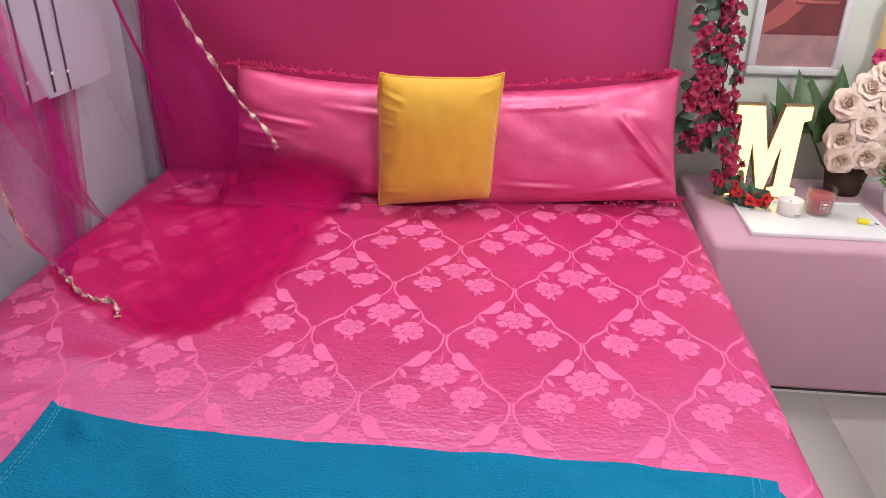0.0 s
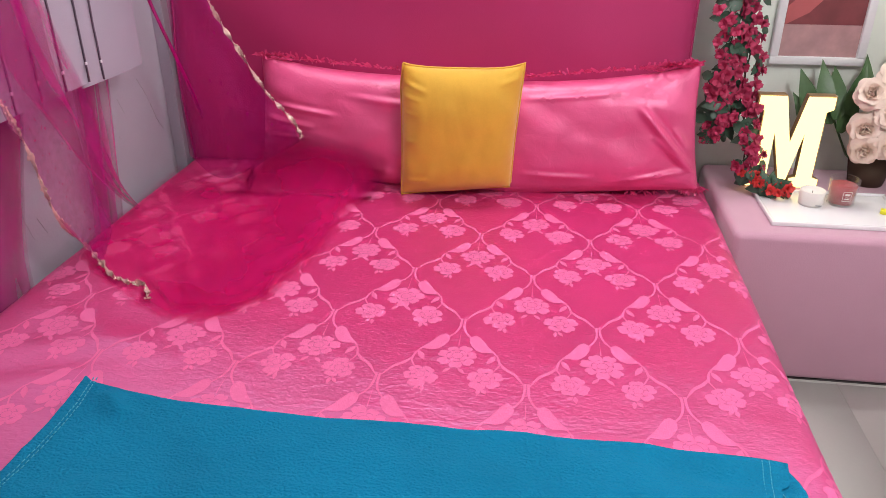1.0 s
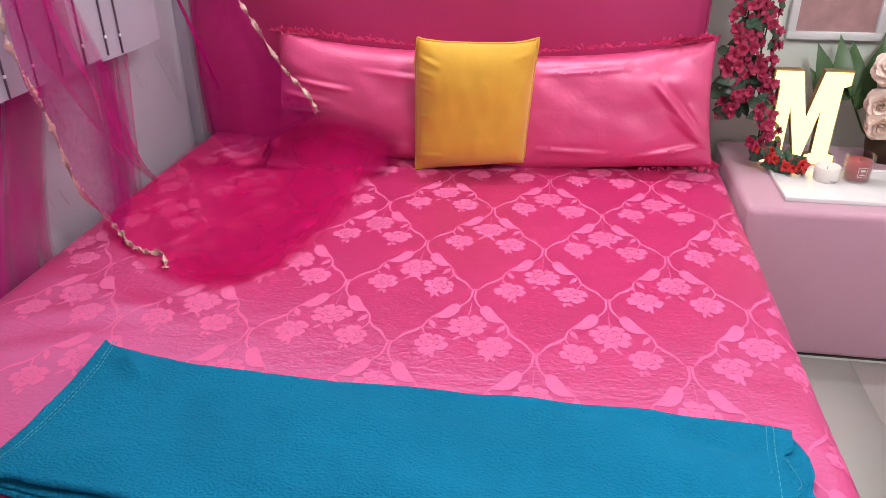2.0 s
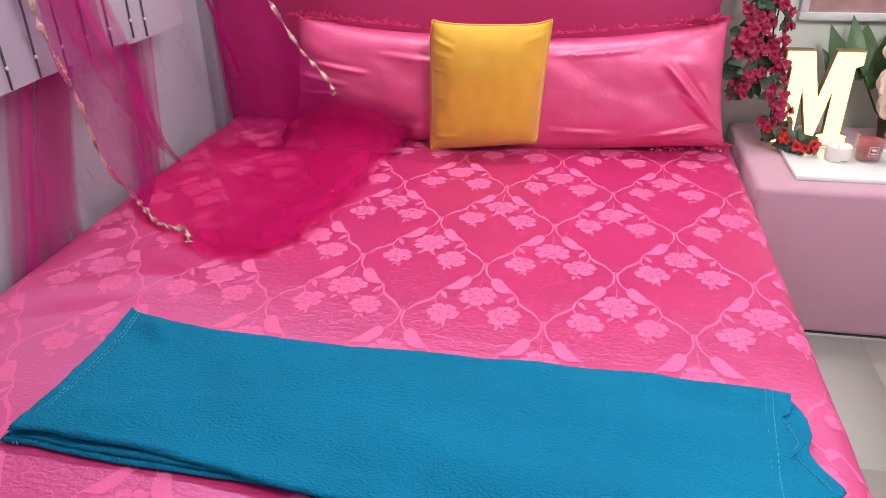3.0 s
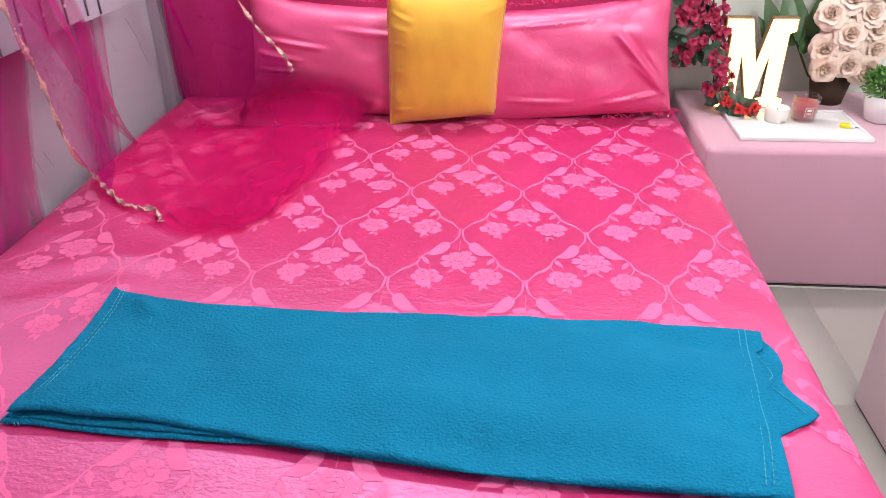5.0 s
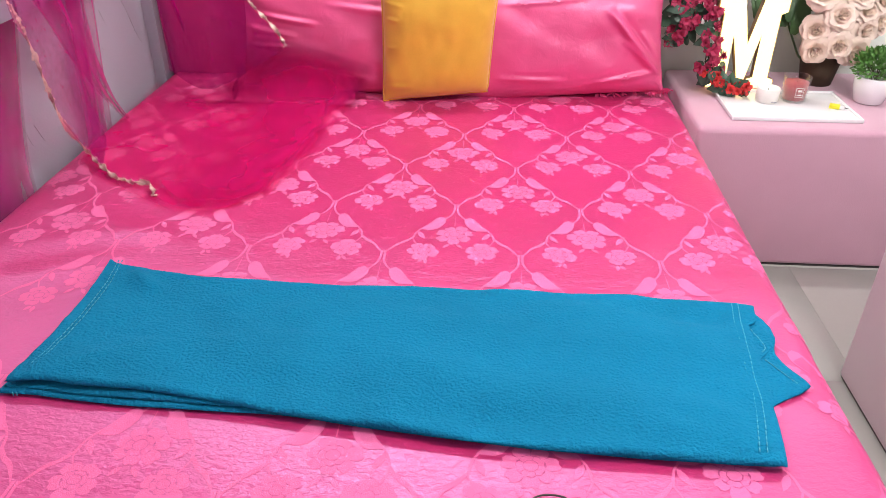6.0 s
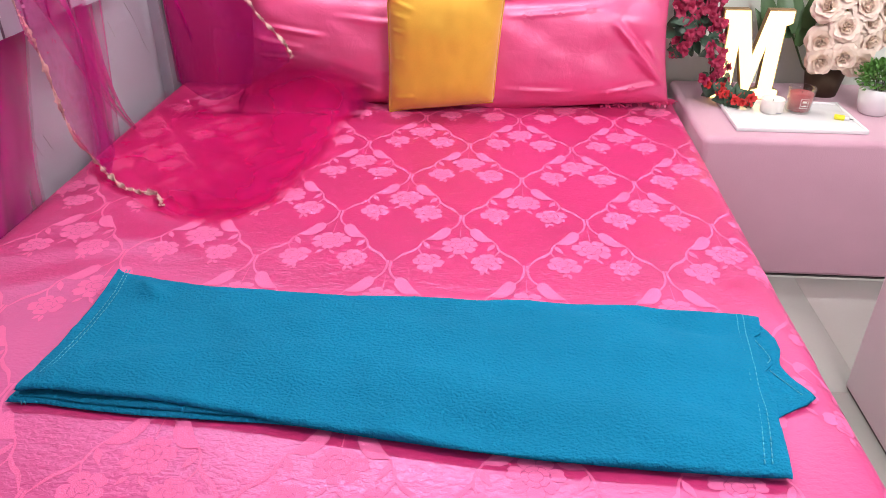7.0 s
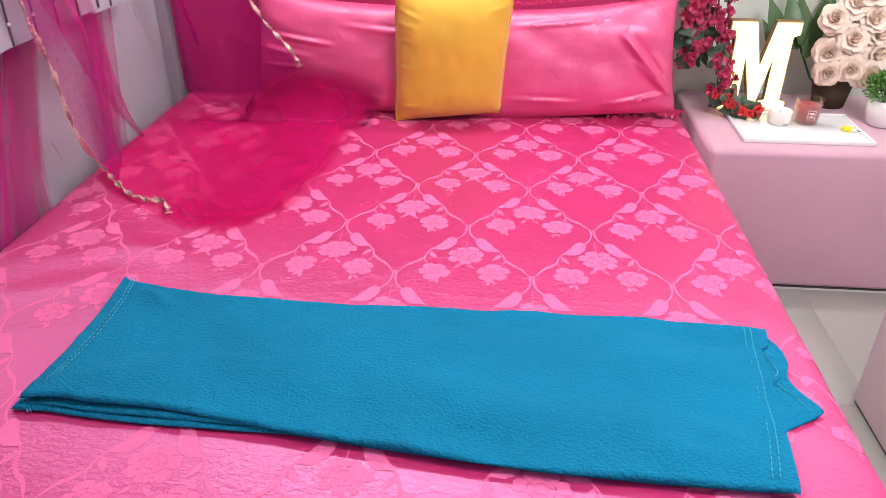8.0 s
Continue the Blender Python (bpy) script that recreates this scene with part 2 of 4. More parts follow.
CREASES = ((-1.25, 1.42, -0.72, 1.20, 0.0045, 0.045), (-1.22, 1.18, -0.80, 1.30, 0.004, 0.04), (-1.24, 0.98, -0.90, 1.16, 0.004, 0.045), (0.40, 2.02, 0.60, 1.84, 0.004, 0.04), (0.45, 2.18, 0.62, 2.06, 0.005, 0.035), (0.50, 1.20, 0.60, 0.92, 0.004, 0.04), (0.48, 0.80, 0.60, 0.62, 0.004, 0.04))


def bed_top(x, y):
    """Height of the made bed: gently uneven, with a few soft creases near its sides."""
    h = 0.0
    for x0, y0, x1, y1, amp, wd in CREASES:
        ex, ey = x1 - x0, y1 - y0
        k = min(1.0, max(0.0, ((x - x0) * ex + (y - y0) * ey) / (ex * ex + ey * ey)))
        d = math.hypot(x - x0 - k * ex, y - y0 - k * ey)
        if d < 3 * wd:
            h += amp * math.exp(-(d / wd) ** 2) * (1 - abs(2 * k - 1) ** 3)
    return BZ + h + 0.0025 * wave(x * 2.3, y * 2.3, 1.0) + 0.004 * wave(x * 1.1, y * 0.9, 5.0)


def fold(s, lo, hi):
    """Length along the cloth to place across the bed and drop below the top."""
    q = RIM * math.pi / 2
    if s < lo + RIM:
        d, sgn, edge = lo + RIM - s, -1, lo + RIM
    elif s > hi - RIM:
        d, sgn, edge = s - hi + RIM, 1, hi - RIM
    else:
        return s, 0.0
    if d < q:
        return edge + sgn * RIM * math.sin(d / RIM), RIM * (1 - math.cos(d / RIM))
    return edge + sgn * RIM, RIM + d - q


def spread(s, t):
    """The bedspread's surface, from lengths along the cloth."""
    x, dx = fold(s, BXL, BXR)
    y, dy = fold(t, BYF, 9.0)
    drop = max(dx, dy)
    z = bed_top(x, y) - drop
    if drop > RIM:
        k = min(1.0, (drop - RIM) * 4)
        if dx >= dy:
            x += k * 0.012 * math.sin(17 * t) * (1 if s > 0 else -1)
        else:
            y += k * 0.012 * math.sin(17 * s)
    return Vector((x, y, z))


bed = thing("bed", "wide low bed with a fabric covered headboard", "bed")
part("mattress", box(BXL + 0.02, BXR - 0.02, BYF + 0.02, BYH - 0.005, 0.22, BZ - 0.035, 0.03), CLIP, bed)
part("bed_base", box(BXL + 0.03, BXR - 0.03, BYF + 0.03, BYH - 0.005, 0.0, 0.218, 0.01), LAMINATE, bed)
HBL, HBR, HBY = -1.290, 0.515, 2.50
MAROON = material("maroon_board", (0.10, 0.016, 0.04), 0.6, 0.15)
part("headboard", box(HBL + 0.01, HBR - 0.01, HBY + 0.035, Y1 - 0.01, 0.0, 1.5, 0.03), MAROON, bed)


def drape(u, v):
    x = HBL + (HBR - HBL) * u
    z = 0.42 + (1.53 - 0.42) * v
    y = HBY
    f = (u - 0.1) * 2.2 + v * 1.5
    y -= 0.018 * math.exp(-u * 2.0) * math.sin(6.5 * f + 2 * wave(u * 2, v * 2)) + 0.004 * math.sin(9 * u + 5 * v)
    edge = min(u, 1 - u)
    if edge < 0.02:
        y += (0.02 - edge) * 1.6
    return Vector((x, y, z))


cover = thing("headboard_cover", "deep pink satin cloth draped smoothly over the headboard", "headboard cover")
part("cloth", sheet(90, 50, drape), DRAPE, cover)

for u in (0.004, 0.996):
    part("hem", tube([drape(u, k / 30) + Vector((0, -0.004, 0)) for k in range(31)], 0.0035, 6), DRAPE, cover, "rolled satin hem")

SIDE = 0.46
bedspread = thing("bedspread", "hot pink satin bedspread woven with pale pink flowers", "bedspread")


def spread_uv(u, v):
    return spread(BXL - SIDE + u * (BXR - BXL + 2 * SIDE), BYF - SIDE + v * (BYH - BYF + SIDE + 0.04))


part("cloth", sheet(190, 180, spread_uv), SATIN, bedspread)


def on_spread(s, t, lift=0.0007):
    e = 0.004
    p = spread(s, t)
    nrm = (spread(s + e, t) - spread(s - e, t)).cross(spread(s, t + e) - spread(s, t - e)).normalized()
    return p + nrm * lift


DX, DY, NX, NY = 0.318, 0.2405, 0.035, 1.705
rng = random.Random(4)
motif = bmesh.new()


def patch(pts):
    vs = [motif.verts.new(on_spread(*p)) for p in pts]
    motif.faces.new(vs)


def blossom(cx, cy, r, turn, petals=7):
    """A woven flower: an oval heart, small inner lobes and ruffled outer petals, with thin gaps between."""
    def at(a, f):
        return cx + f * r * 1.10 * math.cos(a), cy + f * r * 1.04 * math.sin(a) + 0.10 * r * (1 - f)
    patch([at(2 * math.pi * k / 10, 0.285) for k in range(10)])
    for k in range(5):
        a0, w = turn + 0.5 + 2 * math.pi * k / 5, math.pi / 5 - 0.035
        patch([at(a0 + q * w, 0.315) for q in (-1, 0, 1)] + [at(a0 + q * w, f) for q, f in ((1, 0.50), (0.5, 0.565), (0, 0.54), (-0.5, 0.57), (-1, 0.50))])
    for k in range(petals):
        a0 = turn + 2 * math.pi * k / petals
        w = math.pi / petals - 0.010
        rr = 0.88 + 0.24 * rng.random()
        pts = [at(a0 + q * w, f) for q, f in ((-1, 0.535), (-0.4, 0.60), (0.4, 0.60), (1, 0.535))]
        pts += [at(a0 + q * w, rr * f) for q, f in ((1, 0.68), (0.92, 0.86), (0.66, 1.03), (0.30, 1.09), (0.02, 1.02), (-0.30, 1.10), (-0.66, 1.04), (-0.92, 0.86), (-1, 0.68))]
        patch(pts)


def leaf(x, y, x1, y1, wd):
    """A small pointed leaf from one point to another."""
    dx, dy = x1 - x, y1 - y
    ln = math.hypot(dx, dy)
    ax, ay = dx / ln, dy / ln
    patch([(x + f * dx - h * wd * ay, y + f * dy + h * wd * ax) for f, h in ((0, 0.1), (0.25, 0.8), (0.5, 1.0), (0.8, 0.5), (1.0, 0.0), (0.8, -0.4), (0.5, -0.8), (0.25, -0.7), (0, -0.1))])


def stem(pts, w0, w1, swell=0.0):
    """A woven stem that runs from one width to another, swelling in its middle."""
    line = smooth_line([(a, b, 0) for a, b in pts], 9)
    for i in range(9):
        a, b = line[i], line[i + 1]
        d = (b - a).normalized()
        n0 = Vector((-d.y, d.x, 0))
        wa, wb = (w0 + (w1 - w0) * q / 9 + swell * math.sin(math.pi * q / 9) for q in (i, i + 1))
        patch([tuple((a - n0 * wa)[:2]), tuple((b - n0 * wb)[:2]), tuple((b + n0 * wb)[:2]), tuple((a + n0 * wa)[:2])])


BUD = ((0.145, -0.335), (0.17, -0.295), (0.225, -0.27), (0.295, -0.30), (0.36, -0.375), (0.43, -0.455), (0.54, -0.545), (0.44, -0.55), (0.35, -0.555), (0.27, -0.53), (0.20, -0.47), (0.15, -0.395))


def repeat_unit(x, y):
    """Two leafy stems that part from one point, with three flowers hanging between them."""
    for sg in (-1, 1):
        def at(p):
            return x + sg * p[0] * DX / 2, y + p[1] * DY
        stem([at((0.024, 0.02)), at((0.03, -0.13)), at((0.08, -0.24)), at((0.19, -0.345))], 0.0030, 0.0022)
        patch([at(p) for p in BUD])
        stem([at((0.50, -0.53)), at((0.575, -0.61)), at((0.615, -0.73))], 0.0016, 0.0030)
        stem([at((0.615, -0.71)), at((0.71, -0.795)), at((0.83, -0.86)), at((0.965, -1.01))], 0.0026, 0.0008, 0.0030)
        stem([at((0.615, -0.73)), at((0.57, -0.80)), at((0.53, -0.85))], 0.0020, 0.0014)
        leaf(*at((0.54, -0.59)), *at((0.43, -0.735)), 0.0080 * sg)
        blossom(*at((0.445, -0.955)), 0.0335, 0.4 * sg, 5)
        leaf(*at((0.375, -1.105)), *at((0.36, -1.20)), 0.0055 * sg)
        leaf(*at((0.41, -1.105)), *at((0.48, -1.175)), 0.0055 * sg)
        leaf(*at((0.05, -0.82)), *at((0.15, -0.905)), 0.0055 * sg)
    stem([(x, y - 0.22 * DY), (x + 0.0006, y - 0.46 * DY)], 0.0004, 0.0014)
    blossom(x + 0.002, y - 0.635 * DY, 0.0385, 0.2, 7)


for row in range(-8, 5):
    for col in range(-7, 6):
        ux, uy = NX + col * DX + (0.5 * DX if row % 2 else 0), NY + row * DY
        if BXL - 0.30 < ux < BXR + 0.30 and BYF - 0.15 < uy < BYH + 0.03:
            repeat_unit(ux, uy)
for v in [v for v in motif.verts if v.co.y > BYH - 0.01]:
    motif.verts.remove(v)
tagged(part("woven_pattern", motif, MOTIF, bedspread, "pale pink woven flowers, leaves and trellis stems"), kind="stuff")


# ---- pillows and cushion ----
def cushion_mesh(w, h, thick, n=40, pinch=0.05, ears=0.0, creases=0.0, seed=0.0, sag=0.0, ridges=()):
    """A stuffed square: x across, z up from 0, front towards -y."""
    out = bmesh.new()
    def fn(side):
        def f(u, v):
            a, b = 2 * u - 1, 2 * v - 1
            x = a * w / 2 * (1 - pinch * (1 - b * b))
            z = h / 2 + b * h / 2 * (1 - pinch * 0.7 * (1 - a * a))
            c = max(0.0, (1 - abs(a) ** 3.2) * (1 - abs(b) ** 3.2)) ** 0.55
            y = side * thick / 2 * c
            if creases:
                y += side * creases * c * (wave(a * 1.6 + seed, b * 1.6, seed) + 0.5 * wave(a * 4 + seed, b * 3, seed + 3))
                k = max(0.0, abs(a) - 0.55) * 2.2
                y += side * creases * 0.7 * k * math.sin(11 * b + 5 * a) * c
            for a0, b0, a1, b1, amp, wd in ridges:
                ex, ez = a1 - a0, b1 - b0
                k = min(1.0, max(0.0, ((a - a0) * ex + (b - b0) * ez) / (ex * ex + ez * ez)))
                q = ((a - a0 - k * ex) * -ez + (b - b0 - k * ez) * ex) / math.hypot(ex, ez)
                off = math.hypot(a - a0 - k * ex, b - b0 - k * ez) / wd
                y += side * amp * math.exp(-off * off) * (1 - 0.9 * abs(2 * k - 1) ** 3) - side * 0.7 * amp * math.exp(-((q - 1.6 * wd) / wd) ** 2) * math.exp(-off * off * 0.15) * (1 - abs(2 * k - 1))
            z -= sag * (1 - a * a) * (v ** 2)
            z += ears * abs(a * b) ** 5 * (1 if b > 0 else -0.4)
            return Vector((x, y, z))
        return f
    sheet(n, n, fn(-1), out)
    sheet(n, n, fn(1), out)
    bmesh.ops.remove_doubles(out, verts=out.verts, dist=1e-5)
    bmesh.ops.recalc_face_normals(out, faces=out.faces)
    return out, fn(-1)


def sprig(out, front, a, b, r, turn):
    """A woven flower with two leaves on a pillow's front; a, b from -1 to 1."""
    def put(pts):
        out.faces.new([out.verts.new(front((x + 1) / 2, (y + 1) / 2) + Vector((0, -0.0016, 0))) for x, y in pts])
    for k in range(6):
        g = turn + k * math.pi / 3
        put([(a + 0.53 * r * f * math.cos(g + q), b + r * f * math.sin(g + q)) for f, q in ((0.30, -0.35), (0.75, -0.46), (1.0, -0.22), (0.94, 0.0), (1.0, 0.22), (0.75, 0.46), (0.30, 0.35))])
    for sg in (-1, 1):
        g = turn + 0.3 + sg * 1.2 - math.pi / 2
        put([(a + 0.53 * r * (1.15 + f) * math.cos(g + q), b + r * (1.15 + f) * math.sin(g + q)) for f, q in ((0, 0), (0.35, -0.2), (0.9, 0.0), (0.35, 0.2))])


def place(ob, m):
    ob.matrix_world = m
    return ob


cu = thing("cushion", "mustard yellow velvet cushion standing against the pillows", "cushion")
part("cover", cushion_mesh(0.372, 0.425, 0.15, 80, 0.022, 0.018, 0.008, 2.0, 0.0, [(-0.98, 0.80, -0.55, 0.68, 0.006, 0.035), (-0.98, 0.60, -0.62, 0.55, 0.004, 0.03), (-0.98, 0.35, -0.7, 0.33, 0.004, 0.03), (-0.95, -0.1, -0.72, -0.08, 0.003, 0.03), (-0.97, -0.75, -0.5, -0.72, 0.005, 0.04), (0.6, 0.8, 0.97, 0.86, 0.004, 0.04)])[0], YELLOW, cu)
rim = []
for k in range(97):
    f = k / 96 * 4
    q, g = int(f) % 4, f - int(f)
    a, b = ((2 * g - 1, 1), (1, 1 - 2 * g), (1 - 2 * g, -1), (-1, 2 * g - 1))[q]
    rim.append((a * 0.186 * (1 - 0.022 * (1 - b * b)), 0.0, 0.2125 + b * 0.2125 * (1 - 0.0154 * (1 - a * a)) + 0.018 * abs(a * b) ** 5 * (1 if b > 0 else -0.4)))
part("piping", tube(rim, 0.0042, 6), YELLOW, cu)


def slump(me):
    """The cushion stands askew: wider above, its lower right corner pushed up, its upper left one curled over."""
    for v in me.vertices:
        a, b = v.co.x / 0.186, (v.co.z - 0.2125) / 0.2125
        low, high = max(0.0, (1 - b) / 2), max(0.0, (1 + b) / 2)
        v.co.x += (0.011 if a > 0 else 0.002) * b * a - 0.006 * low
        v.co.z += 0.030 * low ** 2 * max(0.0, (1 + a) / 2) + 0.003 * high * (1 - a) / 2 - 0.013 * high - 0.006 * low * (1 - a * a)
        curl = max(0.0, -a - 0.72) * max(0.0, b - 0.72) * 12
        v.co.y -= 0.030 * curl
        v.co.x += 0.010 * curl


for ob in cu.children:
    slump(ob.data)
place(cu, pose(-0.226, 2.237, BZ + 0.008, -2, 0.4, 6))

FRILL = material("frill_satin", (0.74, 0.09, 0.26), 0.4, 0.1, 20, 0.2, 300)


def frill(w, h, spots, seed, ln=0.034):
    """Curled ribbon ends along a pillow's seam; spots: stretches (x0, z0, x1, z1, how many) in halves of the pillow."""
    out, r = bmesh.new(), random.Random(seed)
    for x0, z0, x1, z1, count in spots:
        for k in range(2 * count):
            f = r.random()
            p = Vector((w / 2 * (x0 + (x1 - x0) * f), r.uniform(-0.012, 0.012), h / 2 + h / 2 * (z0 + (z1 - z0) * f)))
            d = Vector((r.uniform(-0.9, 0.9) + 0.5 * (x0 + x1) / 2, r.uniform(-0.8, 0.4), r.uniform(0.2, 1.0) * (1 if z0 + z1 > 0 else -0.1))).normalized()
            sd = d.cross(Vector((0, 1, 0.2))).normalized() * r.uniform(0.0018, 0.0042)
            bend = Vector((0, -1, -0.6)) * r.uniform(0.2, 0.8)
            q = ln * r.uniform(0.5, 1.2) * (0.55 if z0 + z1 < -1.5 else 0.85)
            row = []
            for m in range(5):
                c = p + d * q * m / 4 + bend * q * (m / 4) ** 2
                row.append((out.verts.new(c - sd), out.verts.new(c + sd + Vector((0, 0.002 * math.sin(m * 2), 0)))))
            for a, b in zip(row, row[1:]):
                out.faces.new((a[0], a[1], b[1], b[0]))
    return out


PILLOWS = ((-0.56, 0.76, 1.0, 3.0, [(-0.85, 0.30, -0.25, 0.22, 0.010, 0.05), (-0.95, 0.05, -0.45, -0.02, 0.010, 0.05), (-0.92, -0.25, -0.5, -0.22, 0.008, 0.04), (-0.2, 0.6, 0.6, 0.5, 0.006, 0.06), (-0.6, -0.6, 0.3, -0.7, 0.008, 0.06)], [(-1, 1, 0.95, 0.93, 80), (-1, 1, -0.7, 0.98, 50), (-0.9, -1, 0.9, -1, 18)]),
           (0.182, 0.755, 7.0, -5.0, [(0.50, 0.50, 0.97, -0.70, 0.034, 0.040), (0.62, 0.0, 0.90, -0.62, 0.012, 0.03), (0.80, 0.1, 0.95, -0.5, 0.010, 0.04), (-0.55, -0.55, 0.1, -0.68, 0.008, 0.05), (0.3, -0.75, 0.95, -0.62, 0.009, 0.05), (-0.5, 0.72, 0.4, 0.78, 0.008, 0.05)], [(-0.9, 0.95, 1, 1, 80), (0.55, 0.97, 0.98, 1, 95), (-0.9, -1, 1, -1, 34), (0.85, -1, 1.03, -0.97, 45)]))
for px, w, sd, tilt, ridges, spots in PILLOWS:
    pi = thing("pillow", "shiny pink satin pillow with a frilled edge, propped on the headboard", "pillow", "pillows at the headboard")
    body, front = cushion_mesh(w, 0.40, 0.20, 110, 0.04, 0.012, 0.012, sd, 0.02, ridges)
    part("cover", body, PILLOW, pi)
    woven = bmesh.new()
    for k in range(7):
        sprig(woven, front, -0.84 + 0.28 * k, 0.76 + 0.06 * math.sin(k * 2.3), 0.11, k * 0.9)
        sprig(woven, front, -0.70 + 0.27 * k, -0.74 + 0.05 * math.sin(k * 1.9), 0.11, k * 1.3)
    tagged(part("woven_pattern", woven, PILLOW_MOTIF, pi, "faint woven flowers along the pillow's edges"), kind="stuff")
    tagged(part("frill", frill(w, 0.40, spots, int(sd)), FRILL, pi, "crumpled satin ribbon frill"), kind="stuff")
    place(pi, pose(px, 2.325, BZ - 0.007, -9, tilt, 0))

# ---- folded blanket ----
blanket = thing("blanket", "teal fleece blanket folded in layers across the bed", "blanket")
BACK = [(-0.872, 1.100), (-0.822, 1.077), (-0.608, 1.044), (-0.364, 1.041), (-0.124, 1.041), (0.11, 1.042), (0.339, 1.038), (0.503, 1.034)]
FRONT = [(-0.884, 0.698), (-0.806, 0.705), (-0.75, 0.698), (-0.594, 0.688), (-0.388, 0.664), (-0.193, 0.638), (-0.008, 0.618), (0.17, 0.607), (0.341, 0.601), (0.436, 0.603)]
UNDER = [(-0.900, 0.692), (-0.835, 0.690), (-0.77, 0.682), (-0.644, 0.674), (-0.494, 0.670), (-0.388, 0.668), (-0.193, 0.646), (-0.008, 0.626), (0.17, 0.615), (0.341, 0.609), (0.436, 0.611)]
# right ends: how far each layer reaches, from its front to its back
TOP_END = [(0.603, 0.436), (0.72, 0.450), (0.80, 0.462), (0.86, 0.462), (0.94, 0.470), (0.966, 0.474), (0.972, 0.490), (1.034, 0.503)]
UNDER_END = [(0.60, 0.428), (0.735, 0.440), (0.755, 0.470), (0.785, 0.524), (0.806, 0.545), (0.822, 0.541), (0.861, 0.516), (0.885, 0.506), (0.905, 0.510), (0.933, 0.521), (0.973, 0.523), (1.00, 0.518), (1.034, 0.503)]


def reach(ends, y):
    for (y0, x0), (y1, x1) in zip(ends, ends[1:]):
        if y0 <= y <= y1:
            return x0 + (x1 - x0) * (y - y0) / (y1 - y0)
    return ends[0][1] if y < ends[0][0] else ends[-1][1]


# soft creases of the top: from, to, height, width
RUCKS = ((-0.80, 1.05, -0.72, 0.98, 0.006, 0.020), (-0.86, 0.74, -0.60, 0.80, 0.004, 0.035), (-0.70, 0.84, -0.30, 0.78, 0.004, 0.045), (-0.45, 0.96, 0.00, 0.92, 0.0035, 0.05), (-0.30, 0.80, 0.10, 0.72, 0.004, 0.05), (0.02, 0.98, 0.30, 0.955, 0.004, 0.035), (0.10, 0.88, 0.42, 0.90, 0.0035, 0.045), (0.05, 0.74, 0.40, 0.70, 0.005, 0.04), (0.20, 0.66, 0.40, 0.655, 0.004, 0.03), (0.24, 0.99, 0.45, 0.96, -0.005, 0.03), (-0.20, 0.69, 0.10, 0.66, -0.004, 0.03))


def rucked(x, y):
    h = 0.0
    for x0, y0, x1, y1, amp, wd in RUCKS:
        ex, ey = x1 - x0, y1 - y0
        k = min(1.0, max(0.0, ((x - x0) * ex + (y - y0) * ey) / (ex * ex + ey * ey)))
        d = math.hypot(x - x0 - k * ex, y - y0 - k * ey) / wd
        if d < 3:
            h += 1.9 * amp * math.exp(-d * d) * (1 - abs(2 * k - 1) ** 3)
    return h


def pile(x, y, seed):
    """Unevenness of one layer of fleece."""
    return 0.008 * wave(x * 4 + seed, y * 6, seed) + 0.004 * wave(x * 13, y * 17, seed) + 0.0015 * wave(x * 40, y * 46, seed) + rucked(x, y)


def layer(name, z, thick, seed, front_line, ends, top=False):
    """One thickness of the folded blanket: a soft slab between the back and the front line."""
    back, front = smooth_line([(a, b, 0) for a, b in BACK], 60), smooth_line([(a, b, 0) for a, b in front_line], 60)
    out = bmesh.new()

    def f(side):
        def g(u, v):
            i = min(59, int(u * 60))
            a, b = back[i].lerp(back[i + 1], u * 60 - i), front[i].lerp(front[i + 1], u * 60 - i)
            p = a.lerp(b, v)
            p.x += 0.014 * math.sin(math.pi * v) * max(0.0, 1 - u / 0.3)
            if u > 0.8:
                p.x += (reach(ends, p.y) - (b.x + (a.x - b.x) * (1 - v))) * ((u - 0.8) / 0.2) ** 2
            e = min(u * 1.4, (1 - u) * 1.4, v * 0.42, (1 - v) * 0.42)
            rnd = math.sqrt(max(0.0, 1 - (1 - min(1, e / 0.010)) ** 2))
            zz = z + thick / 2 + side * thick / 2 * rnd
            if side > 0:
                zz += pile(p.x, p.y, seed) * rnd
            if top:
                gap = max(0.0, 1 - u / 0.42)
                zz += 0.007 * gap ** 0.6 * max(0.0, v - 0.6) / 0.4 * (1 - 0.75 * max(0.0, 1 - u / 0.05))
                zz -= 0.007 * max(0.0, 1 - gap * 4) * v ** 3 + 0.005 * max(0.0, (u - 0.93) / 0.07)
            p.y += 0.004 * wave(p.x * 7, seed, 2.0)
            return Vector((p.x, p.y, zz + bed_top(p.x, p.y) - BZ))
        return g
    sheet(170, 80, f(1), out)
    sheet(170, 80, f(-1), out)
    bmesh.ops.remove_doubles(out, verts=out.verts, dist=1e-5)
    bmesh.ops.recalc_face_normals(out, faces=out.faces)
    return part(name, out, TEAL, blanket)


MID_END = [(0.60, 0.425), (0.80, 0.44), (0.86, 0.465), (0.885, 0.488), (0.91, 0.506), (0.94, 0.511), (0.965, 0.505), (0.985, 0.490), (1.034, 0.485)]
MIDDLE = [(a + 0.012, b + 0.008) for a, b in UNDER]
layer("lower_fold", BZ + 0.003, 0.0085, 3.0, UNDER, UNDER_END)
layer("middle_fold", BZ + 0.011, 0.0085, 5.0, MIDDLE, MID_END)
layer("top_fold", BZ + 0.0195, 0.013, 8.0, FRONT, TOP_END, top=True)


